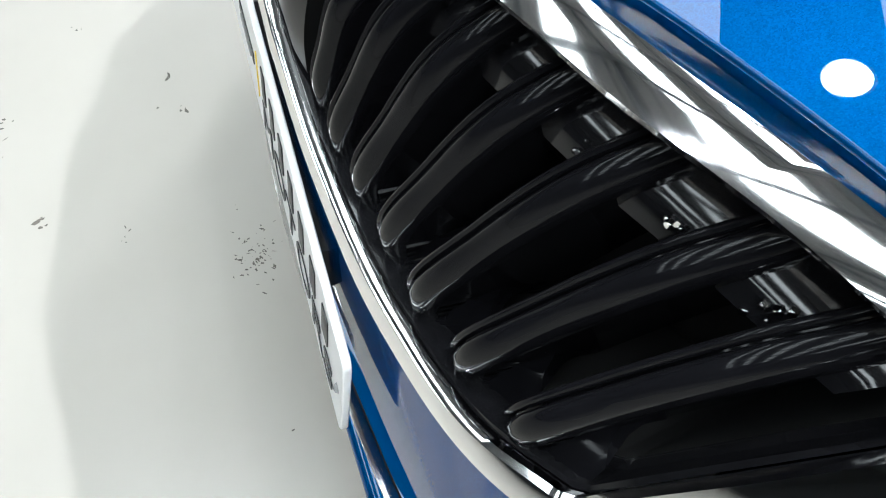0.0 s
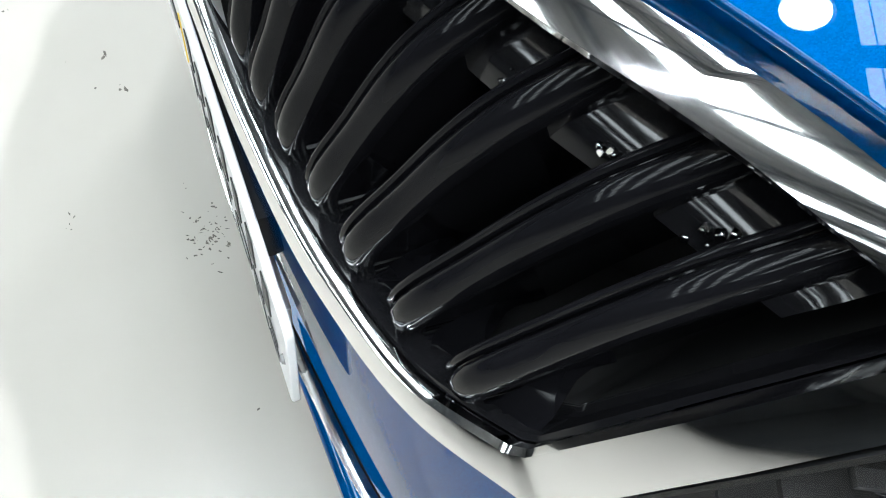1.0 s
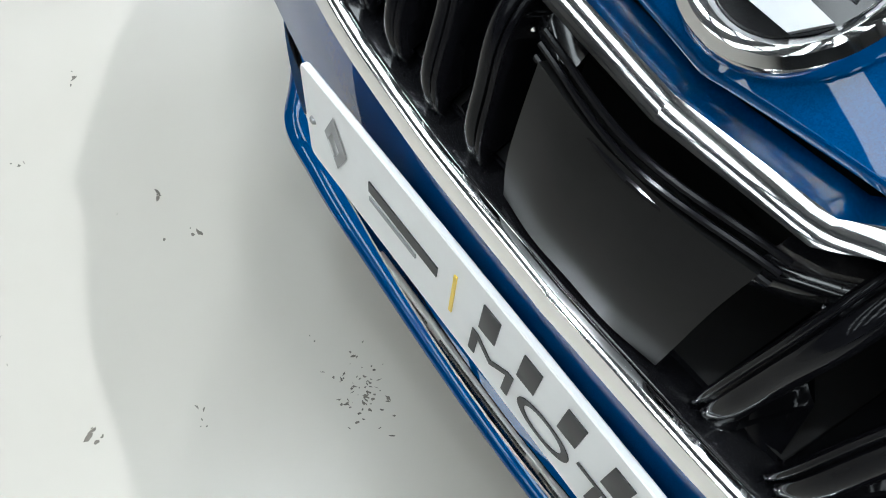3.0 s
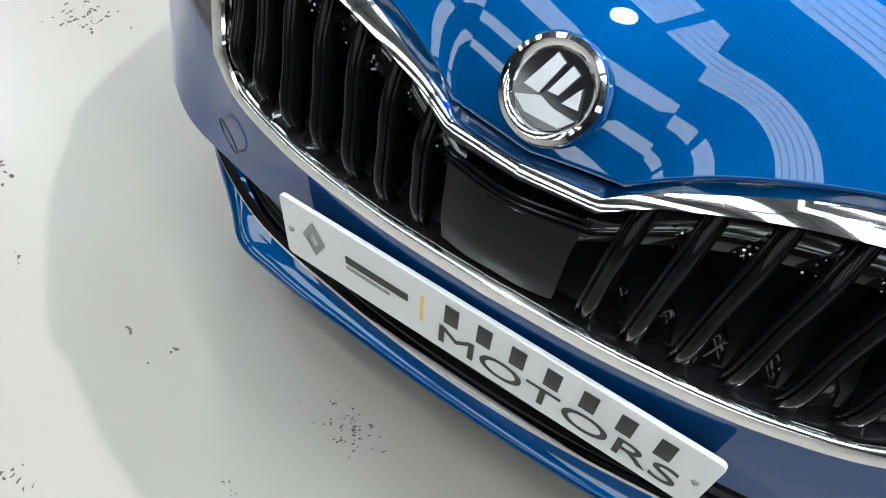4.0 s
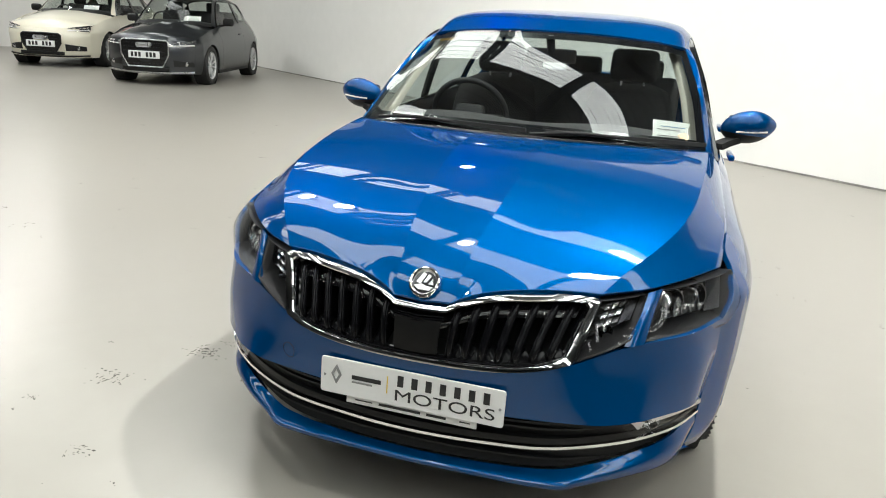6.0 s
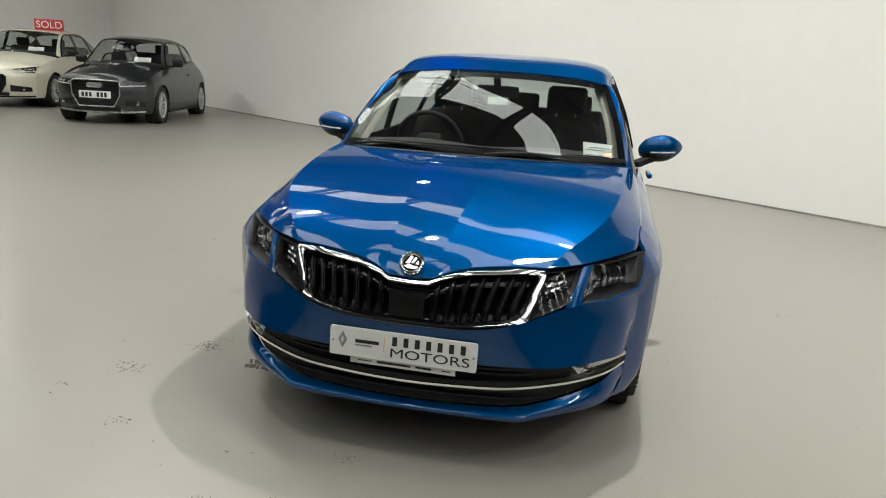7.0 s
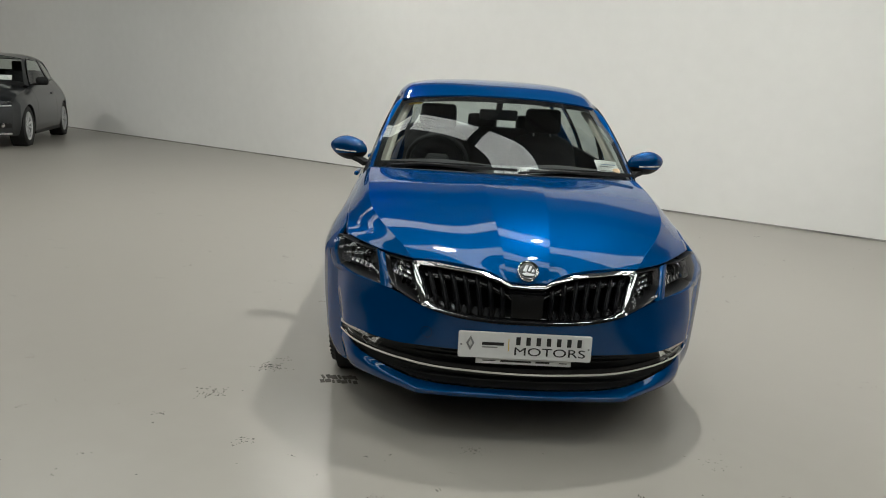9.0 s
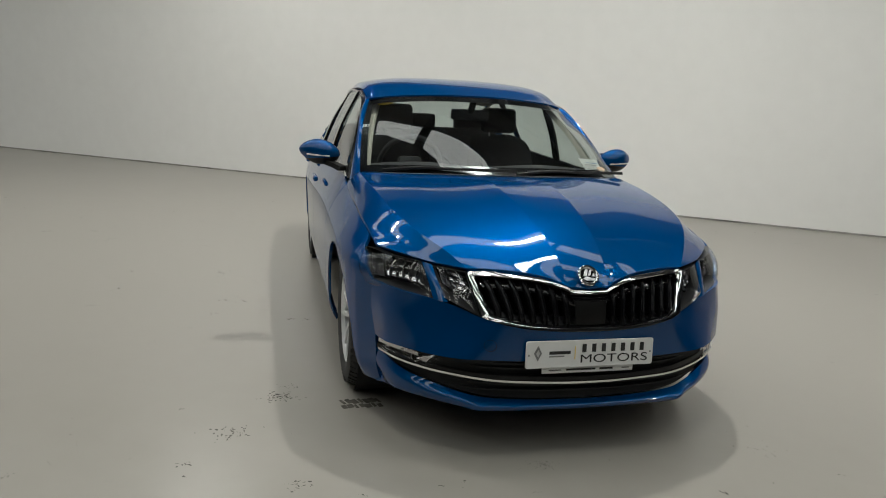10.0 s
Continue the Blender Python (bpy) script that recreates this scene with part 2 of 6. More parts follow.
floor_paint = wear(material("floor_paint", (0.36, 0.35, 0.325), 0.35), 0.5, ((0.272, 0.256, 0.224), (0.300, 0.284, 0.252)), rough=(0.28, 0.34), bump=0.06, bump_scale=5, dist=0.003)
wall_paint = wear(material("wall_paint", (0.72, 0.71, 0.68), 0.75), 0.35, ((0.76, 0.75, 0.72), (0.82, 0.81, 0.78)), bump=0.25, bump_scale=60, dist=0.002)
roof_sheet = wear(material("roof_sheet", (0.3, 0.31, 0.32), 0.55, 0.1), 0.6, ((0.17, 0.175, 0.18), (0.22, 0.225, 0.23)))
# Darker than a plain wall, to dim what the car's paint reflects.
dark_wall = wear(material("dark_grey_wall", (0.16, 0.165, 0.17), 0.6), 0.5, ((0.075, 0.08, 0.085), (0.11, 0.115, 0.12)))
steel = wear(material("steel", (0.09, 0.10, 0.11), 0.5, 0.3), 2, ((0.07, 0.08, 0.09), (0.12, 0.13, 0.14)))
skirt_paint = wear(material("skirting_paint", (0.5, 0.47, 0.42), 0.6), 2, ((0.06, 0.055, 0.05), (0.45, 0.43, 0.4)), stretch=(1, 1, 6))
rooflight = material("rooflight", (0.9, 0.93, 0.95), 0.4, emit=4.3, emit_colour=(1.0, 0.975, 0.86))
lamp_face = material("lamp_face", (0.95, 0.95, 0.9), 0.4, emit=60.0, emit_colour=(1.0, 0.96, 0.9))


def slab(name, x0, x1, y0, y1, z0, z1, mat, label, category):
    ob = part(name, block((x1 - x0, y1 - y0, z1 - z0), ((x0 + x1) / 2, (y0 + y1) / 2, (z0 + z1) / 2)), mat)
    ob.matrix_basis = ROOM
    return tagged(ob, label, category, "", "structure")


slab("floor", X0 - 0.3, X1 + 0.3, Y0 - 0.3, Y1 + 0.3, -0.2, 0.0, floor_paint, "pale grey glossy painted concrete floor with scuff marks", "floor")
slab("wall_upper", X0 - 0.25, X1 + 0.25, Y1 + 0.03, Y1 + 0.25, 4.1, TOP, dark_wall, "grey sheet cladding above the white wall", "wall")
slab("wall_north", X0 - 0.25, X1 + 0.25, Y1, Y1 + 0.25, 0, 4.1, wall_paint, "plain white painted showroom wall", "wall")
# South and east walls, out of view, are dark to keep reflections dim.
slab("wall_south", X0 - 0.25, X1 + 0.25, Y0 - 0.25, Y0, 0, TOP, dark_wall, "plain unseen showroom wall, dark grey to dim reflections", "wall")
slab("wall_west", X0 - 0.25, X0, Y0, Y1, 0, TOP, wall_paint, "plain white painted showroom wall", "wall")
slab("wall_east", X1, X1 + 0.25, Y0, Y1, 0, TOP, dark_wall, "plain unseen showroom wall, dark grey to dim reflections", "wall")
slab("baseboard", X0, X1, Y1 - 0.018, Y1, 0, 0.02, skirt_paint, "low worn dark joint strip along the wall foot", "baseboard")

# Rooflight runs: (x from, x to, y from, y to) in the hall's own directions, bay by bay.
BAYS = [-13.3 + 2.6 * k for k in range(11)]
ROWS = (-3.35, -5.70, -7.80, -10.0, -12.2, -14.4)
RUNS = [(x + 0.10, x + 2.50, y - 0.38, y + 0.38) for y in ROWS for x in BAYS]


def ceiling():
    """Ribbed roof sheets with gaps for the rooflights, on steel purlins and rafters."""
    bm = bmesh.new()
    ys = sorted({Y0, Y1, *[v for r in RUNS for v in r[2:]]})
    for a, b in zip(ys, ys[1:]):
        run = sorted(r[:2] for r in RUNS if abs(r[2] - a) < 1e-6)
        cuts = [X0, *[v for r in run for v in r], X1]
        for x0, x1 in zip(cuts[::2], cuts[1::2]):
            n = max(int((b - a) / 0.25), 1)
            for k in range(n):
                u0, u1 = a + (b - a) * k / n, a + (b - a) * (k + 1) / n
                prof = [(u0, 0), (u0 + (u1 - u0) * 0.6, 0), (u0 + (u1 - u0) * 0.7, 0.04), (u0 + (u1 - u0) * 0.9, 0.04), (u1, 0)]
                va = [bm.verts.new((x0, y, TOP + z)) for y, z in prof]
                vb = [bm.verts.new((x1, y, TOP + z)) for y, z in prof]
                for i in range(4):
                    bm.faces.new((va[i], va[i + 1], vb[i + 1], vb[i]))
    ob = part("ceiling", bm, roof_sheet)
    ob.matrix_basis = ROOM
    tagged(ob, "grey ribbed steel roof sheets", "ceiling", "", "structure")
    for x0, x1, y0, y1 in RUNS:
        b = bmesh.new()
        n = 12
        prof = [(y0 + (y1 - y0) * k / n, TOP + 0.03 + 0.03 * (k % 2)) for k in range(n + 1)]
        va = [b.verts.new((x0, y, z)) for y, z in prof]
        vb = [b.verts.new((x1, y, z)) for y, z in prof]
        for i in range(n):
            b.faces.new((va[i], va[i + 1], vb[i + 1], vb[i]))
        o = part("rooflight", b, rooflight)
        o.matrix_basis = ROOM
        if y0 > -9:
            for k in range(5):
                y = y0 + (y1 - y0) * (k + 1) / 6
                part("glazing_bar", block((x1 - x0, 0.009, 0.012), ((x0 + x1) / 2, y, TOP - 0.005)), steel, o)
        tagged(o, "long ribbed translucent rooflight in daylight", "rooflight", "rooflights", "structure")


ceiling()


for y in (-0.6, -1.7, -4.5, -6.8, -8.9, -11.1, -13.3, -16.0, -19.0, -22.0, -25.0):
    o = part("purlin", sweep([(X0, y, TOP - 0.2), (X1, y, TOP - 0.2)], [(-0.035, 0), (0.035, 0), (0.035, 0.19), (-0.035, 0.19)]), steel)
    o.matrix_basis = ROOM
    tagged(o, "dark steel purlin under the roof sheets", "beam", "purlins", "structure")
for x in BAYS:
    o = part("rafter", sweep([(x - 0.02, Y0, TOP - 0.36), (x - 0.02, Y1, TOP - 0.36)], [(-0.08, 0), (0.08, 0), (0.08, 0.015), (0.01, 0.015), (0.01, 0.14), (0.08, 0.14), (0.08, 0.155), (-0.08, 0.155), (-0.08, 0.14), (-0.01, 0.14), (-0.01, 0.015), (-0.08, 0.015)]), steel)
    o.matrix_basis = ROOM
    tagged(o, "dark steel rafter of the hall roof", "beam", "rafters", "structure")

# Lamps at x -10 and -15 are added fill, unseen, for the far-left wall.
LAMPS = [(3.97, -3.9, 330), (4.85, -5.4, 40), (3.0, -5.8, 30), (-0.3, -5.7, 100), (-1.35, -5.75, 100), (-1.3, -1.9, 130), (7.8, -5.0, 70), (9.8, -5.0, 70), (9.9, -1.0, 60), (4.5, -8.2, 50), (-3.8, -10.5, 100), (-10.0, -6.6, 170), (-15.0, -5.0, 120)]


def high_bay(x, y, power):
    m = ROOM @ Matrix.Translation((x, y, TOP - 0.9))
    t = thing("high_bay_lamp", "round high-bay lamp with a bright white face", "lamp", "high bay lamps", m=m)
    turn = pose(0, 0, 0, 0, -90, 0)
    part("shade", lathe([(0.06, 0.3), (0.09, 0.28), (0.18, 0.05), (0.19, 0.0), (0.178, 0.0), (0.165, 0.04), (0.08, 0.25)], 32, turn), satin_metal, t)
    part("diffuser", lathe([(0.0001, 0.012), (0.10, 0.012), (0.166, 0.02)], 32, turn), lamp_face, t, "glowing white diffuser")
    part("rod", tube([(0, 0, 0.28), (0, 0, 0.75)], 0.012, up=(1, 0, 0)), steel, t)
    d = bpy.data.lights.new("lamp_light", "AREA")
    d.shape, d.size, d.energy, d.color = "DISK", 0.13, power, (1.0, 0.93, 0.82)
    lo = new("lamp_light", d)
    lo.matrix_basis = m @ Matrix.Translation((0, 0, -0.02))


for lamp in LAMPS:
    high_bay(*lamp)


# ---------------------------------------------------------------- the blue car
FRONT_AXLE, REAR_AXLE, AXLE_Z, ARCH = 0.872, 3.555, 0.317, 0.362
W_Y = [0.36, 0.40, 0.43, 0.47, 0.55, 0.70, 0.85, 1.10, 1.60, 2.60, 3.60, 4.10, 4.45, 4.62]
W_X = [0.752, 0.784, 0.806, 0.838, 0.866, 0.886, 0.897, 0.899, 0.902, 0.907, 0.905, 0.88, 0.81, 0.72]
T_Y = [0.36, 0.50, 0.68, 0.86, 1.04, 1.22, 1.40, 1.50, 1.70, 2.00, 2.60, 3.20, 3.70, 4.20, 4.62]
T_X = [0.735, 0.768, 0.784, 0.790, 0.793, 0.795, 0.793, 0.790, 0.79, 0.795, 0.80, 0.795, 0.765, 0.70, 0.60]
T_Z = [0.70, 0.754, 0.788, 0.812, 0.830, 0.848, 0.872, 0.895, 0.918, 0.93, 0.945, 0.965, 0.985, 1.0, 0.98]
INSIDE = (0, 2.2, 0.6)


def side_x(y, z):
    w, tx, tz = (float(np.interp(y, a, b)) for a, b in ((W_Y, W_X), (T_Y, T_X), (T_Y, T_Z)))
    zm = 0.64
    if z > zm:
        return w - (w - tx) * min((z - zm) / max(tz - zm, 0.02), 1.0) ** 1.7
    x = w - 0.012 * ((zm - z) / 0.34) ** 2
    if z < 0.3:
        x -= 0.035 * ((0.3 - z) / 0.13) ** 2
    return x


def arch_low(y):
    low = 0.175
    for c in (FRONT_AXLE, REAR_AXLE):
        d = abs(y - c)
        if d < ARCH:
            low = AXLE_Z - 0.02 + math.sqrt(max(ARCH ** 2 - d * d, 0)) * 1.02
        elif d < ARCH + 0.012:
            low = 0.175 + (AXLE_Z - 0.195) * (1 - (d - ARCH) / 0.012)
    return low


def stations(y0, y1):
    ys = set(np.linspace(y0, y1, max(int((y1 - y0) / 0.035), 4)))
    for c in (FRONT_AXLE, REAR_AXLE):
        ys |= {c + s * e for s in (-1, 1) for e in (ARCH * 0.97, ARCH * 0.995, ARCH, ARCH + 0.012, ARCH + 0.03)}
    return sorted(y for y in ys if y0 - 1e-6 <= y <= y1 + 1e-6)


def side_panel(y0, y1, s, start=None):
    cols = []
    for y in stations(y0, y1):
        tz = float(np.interp(y, T_Y, T_Z))
        lo = arch_low(y)
        col = []
        for k in range(23):
            z = lo + (tz - lo) * k / 22
            yy = y
            if start is not None:
                f = max(0.0, 1 - (y - y0) / 0.2)
                yy = y + (start(z) - y0) * f
            col.append((s * side_x(yy, z), yy, z))
        cols.append(col)
    return skin(np.array(cols), INSIDE, 0.015)


def fender_start(z):
    return float(np.interp(z, [0.17, 0.30, 0.39, 0.50, 0.62, 0.74], [0.40, 0.385, 0.385, 0.40, 0.40, 0.50]))


def text_mesh(body, size, extrude=0.0004):
    cu = bpy.data.curves.new("lettering", "FONT")
    cu.body, cu.size, cu.extrude, cu.align_x, cu.align_y = body, size, extrude, "CENTER", "CENTER"
    ob = bpy.data.objects.new("lettering", cu)
    scene.collection.objects.link(ob)
    bpy.context.view_layer.update()
    me = bpy.data.meshes.new_from_object(ob.evaluated_get(bpy.context.evaluated_depsgraph_get()))
    bm = bmesh.new()
    bm.from_mesh(me)
    bpy.data.objects.remove(ob)
    bpy.data.curves.remove(cu)
    bpy.data.meshes.remove(me)
    return bm


def fit_text(body, x0, x1, z0, z1, y, extrude=0.0006):
    """Upright lettering that faces -y and fills the box."""
    bm = text_mesh(body, 1.0, 0.001)
    c = np.array([v.co[:] for v in bm.verts])
    lo, hi = c.min(0), c.max(0)
    for v in bm.verts:
        a = (v.co.x - lo[0]) / (hi[0] - lo[0])
        b = (v.co.y - lo[1]) / (hi[1] - lo[1])
        e = (v.co.z - lo[2]) / max(hi[2] - lo[2], 1e-9)
        v.co = (x0 + a * (x1 - x0), y - e * extrude, z0 + b * (z1 - z0))
    bmesh.ops.recalc_face_normals(bm, faces=bm.faces)
    return bm


def wheel(parent, x, y, s, radius=0.317, width=0.21, rim_r=0.216, spokes=5, name="wheel"):
    """Tyre with a grooved tread, and a spoked alloy rim. s: the side that faces out."""
    w = part(name, lathe([(0.05, -0.02), (0.10, -0.02), (0.10, 0.02), (0.05, 0.02)], 16), black_plastic, parent)
    w.matrix_basis = pose(x, y, radius) @ Matrix.Diagonal((s, 1, 1, 1))
    h = width / 2
    prof = [(rim_r, -h + 0.015), (rim_r + 0.02, -h + 0.004), (rim_r + 0.055, -h), (radius - 0.022, -h + 0.008), (radius - 0.006, -h + 0.022)]
    for g in (-0.055, -0.018, 0.018, 0.055):
        prof += [(radius, g - 0.006), (radius - 0.008, g - 0.004), (radius - 0.008, g + 0.004), (radius, g + 0.006)]
    prof += [(radius - 0.006, h - 0.022), (radius - 0.022, h - 0.008), (rim_r + 0.055, h), (rim_r + 0.02, h - 0.004), (rim_r, h - 0.015)]
    tyre = lathe(prof, 64)
    lugs = bmesh.new()
    n = 56
    for k in range(n):
        a = 2 * math.pi * k / n
        for side in (-1, 1):
            b = block((0.05, 0.018, 0.006), (0, 0, 0))
            bmesh.ops.transform(b, matrix=pose(0, 0, 0, math.degrees(a)) @ Matrix.Translation((side * (h - 0.03), 0, radius - 0.0025)) @ pose(0, 0, 0, 0, side * 20, side * 14), verts=b.verts)
            lugs = join(lugs, b)
    part("tyre", join(tyre, lugs), rubber, w, "black rubber tyre")
    rim = lathe([(rim_r, -h + 0.02), (rim_r - 0.012, -h + 0.03), (rim_r - 0.02, 0.0), (rim_r - 0.02, h - 0.03), (rim_r - 0.006, h - 0.02), (rim_r + 0.003, h - 0.012), (rim_r + 0.003, h - 0.02)], 64)
    hub = lathe([(0.0001, h - 0.03), (0.028, h - 0.03), (0.032, h - 0.036), (0.06, h - 0.04), (0.066, h - 0.07)], 32)
    parts_ = [rim, hub]
    for k in range(spokes):
        for off in (-0.14, 0.14):
            a = 2 * math.pi * k / spokes
            pts = [(h - 0.042, 0.05, off * 0.12), (h - 0.032, 0.12, off * 0.22), (h - 0.03, rim_r - 0.012, off * 0.36)]
            sp = sweep(curve_through(pts, 6), [(-0.014, -0.012), (0.014, -0.012), (0.011, 0.008), (-0.011, 0.008)], up=(1, 0, 0))
            bmesh.ops.transform(sp, matrix=pose(0, 0, 0, math.degrees(a)), verts=sp.verts)
            parts_.append(sp)
    part("rim", join(*parts_), alloy, w, "silver multi-spoke alloy rim")
    part("brake_disc", lathe([(0.07, 0.0), (0.15, 0.0), (0.15, -0.02), (0.07, -0.02)], 40), satin_metal, w)
    return w


def lens_patch(corners, bulge, nu=14, nv=10, back=0.0, shrink=0.0, wing=False):
    """A bowed four-sided patch: corners in order round; bulge pushes the middle forward and out."""
    a, b, c, d = (np.array(p, float) for p in corners)
    g = np.zeros((nv + 1, nu + 1, 3))
    mid = (a + b + c + d) / 4
    push = np.array(bulge)
    for j in range(nv + 1):
        for i in range(nu + 1):
            u, v = i / nu, j / nv
            p = (a * (1 - u) + b * u) * (1 - v) + (d * (1 - u) + c * u) * v
            p = p + push * (4 * u * (1 - u)) * (0.6 + 0.4 * 4 * v * (1 - v))
            if wing:
                e = b * (1 - v) + c * v
                p[0] += math.copysign(side_x(e[1], e[2]) - abs(e[0]), mid[0]) * u ** 3
            p = mid + (p - mid) * (1 - shrink)
            g[j, i] = p + np.array((-0.25, 0.9, 0)) * np.array((np.sign(mid[0]), 1, 1)) * back
    return g


def mirror_x(pts, s):
    return [(s * x, y, z) for x, y, z in pts]


def bowl(at, r, depth, aim, facets=14):
    """A reflector bowl that opens along aim."""
    m = Matrix.Translation(at) @ Vector(aim).to_track_quat("X", "Z").to_matrix().to_4x4()
    return lathe([(0.012, -depth), (r * 0.45, -depth * 0.85), (r * 0.8, -depth * 0.45), (r, 0), (r * 1.06, 0.0)], facets * 2, m)


def headlamps(car, s):
    O = mirror_x([(0.609, 0.284, 0.716), (0.780, 0.506, 0.732), (0.796, 0.428, 0.598), (0.579, 0.180, 0.602)], s)
    I = mirror_x([(0.458, 0.160, 0.703), (0.572, 0.256, 0.709), (0.545, 0.150, 0.612), (0.413, 0.084, 0.552)], s)
    for name, c, bulge in (("headlamp", O, (s * 0.02, -0.035, 0)), ("inner_lamp", I, (s * 0.006, -0.012, 0))):
        wing = name == "headlamp"
        g = lens_patch(c, bulge, wing=wing)
        case = skin(lens_patch(c, bulge, back=0.09, shrink=0.25), INSIDE)
        rim = np.concatenate([g[0], g[1:, -1], g[-1, -2::-1], g[-2:0:-1, 0]])
        back = lens_patch(c, bulge, back=0.09, shrink=0.25)
        rb = np.concatenate([back[0], back[1:, -1], back[-1, -2::-1], back[-2:0:-1, 0]])
        wall = skin(np.array([np.vstack((rim, rim[:1])), np.vstack((rb, rb[:1]))]), None)
        body = part(name, join(case, wall), lamp_grey, car, "clear headlamp with dark housing and chrome reflectors")
        inn = g.reshape(-1, 3).mean(0) + (rim - g.reshape(-1, 3).mean(0)) * 0.94 + np.array((0, 0.006, 0))
        part("bezel", skin(np.array([np.vstack((rim, rim[:1])) + np.array((0, 0.002, 0)), np.vstack((inn, inn[:1]))]), None), black_plastic, body)
        lens = part("lens", skin(g, INSIDE), lamp_glass, body, "clear plastic lens")
        lens.visible_shadow = False
        cx = [np.array(p) for p in c]
        aim = (s * 0.25, -1, 0.0)
        def spot(u, v, dy):
            p = (cx[0] * (1 - u) + cx[1] * u) * (1 - v) + (cx[3] * (1 - u) + cx[2] * u) * v
            return tuple(p + np.array((0, dy, 0)))
        def fluted(u0, u1, v0, v1, n, dy, step, lean=0.0):
            """A panel pressed into upright flutes."""
            g2 = np.array([[spot(u0 + (u1 - u0) * i / n, v0 + (v1 - v0) * j / 4, dy + step * (i % 2) + lean * j / 4 + 0.004 * math.sin(math.pi * j / 4)) for i in range(n + 1)] for j in range(5)])
            b2 = skin(g2, INSIDE)
            for f2 in b2.faces:
                f2.smooth = False
            return b2
        def ring(u, v, dy, r, t):
            m2 = Matrix.Translation(spot(u, v, dy)) @ Vector(aim).to_track_quat("X", "Z").to_matrix().to_4x4()
            return lathe([(r - t, -0.006), (r - t, 0.002), (r - t * 0.5, 0.005), (r, 0.002), (r * 1.02, -0.008)], 28, m2)
        if name == "headlamp":
            part("reflector_panel", fluted(0.70, 0.96, 0.08, 0.80, 14, 0.040, 0.007), dark_chrome, body, "dark chrome fluted reflector panel")
            part("reflector_panel", fluted(0.07, 0.68, 0.07, 0.20, 16, 0.028, 0.004, 0.020), dark_chrome, body, "dark chrome fluted upper shelf")
            part("reflector", join(bowl(spot(0.44, 0.42, 0.050), 0.050, 0.045, aim, 9), bowl(spot(0.20, 0.40, 0.046), 0.034, 0.035, aim, 9)), dark_chrome, body, "dark chrome faceted reflector bowls")
            part("trim_ring", ring(0.44, 0.40, 0.036, 0.029, 0.006), reflector, body, "bright chrome ring")
            part("projector_lens", lathe([(0.0001, 0.016), (0.012, 0.014), (0.020, 0.006), (0.022, 0)], 24, Matrix.Translation(spot(0.44, 0.40, 0.036)) @ Vector(aim).to_track_quat("X", "Z").to_matrix().to_4x4()), lamp_glass, body)
            part("light_bar", fluted(0.12, 0.66, 0.57, 0.68, 7, 0.026, 0.0015, -0.010), reflector, body, "bright silver light bar")
            part("indicator", fluted(0.52, 0.66, 0.22, 0.36, 3, 0.034, 0.004), reflector, body, "silver indicator chamber")
            for k in range(5):
                u = 0.17 + 0.11 * k
                part("fin", sweep([spot(u, 0.50, 0.030), spot(u + 0.02, 0.70, 0.014)], [(-0.0016, 0), (0.0016, 0), (0.0016, 0.008), (-0.0016, 0.008)], up=(0, -1, 0)), lamp_grey, body)
        else:
            part("reflector_panel", fluted(0.60, 0.95, 0.08, 0.60, 9, 0.030, 0.006), dark_chrome, body, "dark chrome fluted reflector panel")
            for k in range(9):
                u, v = 0.16 + 0.145 * (k % 3), 0.12 + 0.15 * (k // 3)
                part("light_cell", fluted(u, u + 0.115, v, v + 0.11, 2, 0.022, 0.002), reflector if k % 2 else dark_chrome, body, "" if k else "small silver light cell")
            part("reflector", bowl(spot(0.40, 0.72, 0.045), 0.020, 0.026, aim, 9), dark_chrome, body, "dark chrome faceted reflector bowl")
            for k in range(5):
                v = 0.14 + 0.14 * k
                part("fin", sweep([spot(0.05, v, 0.012), spot(0.13, v + 0.02, 0.024)], [(-0.0016, 0), (0.0016, 0), (0.0016, 0.006), (-0.0016, 0.006)], up=(0, -1, 0)), lamp_grey, body)


def bottom_edge(x):
    """The lower inner edge of the grille opening: y and z at a place across."""
    a = abs(x)
    return (float(np.interp(a, [0, 0.14, 0.27, 0.345, 0.39], [0.016, 0.020, 0.034, 0.052, 0.078])),
            float(np.interp(a, [0, 0.14, 0.27, 0.345, 0.39], [0.526, 0.528, 0.539, 0.553, 0.568])))


def top_edge(x):
    a = abs(x)
    return (float(np.interp(a, [0, 0.065, 0.095, 0.14, 0.19, 0.29, 0.36, 0.43], [0.030, 0.034, 0.046, 0.066, 0.082, 0.111, 0.140, 0.166])),
            float(np.interp(a, [0, 0.065, 0.095, 0.14, 0.19, 0.29, 0.36, 0.43], [0.630, 0.632, 0.644, 0.666, 0.680, 0.690, 0.691, 0.688])))


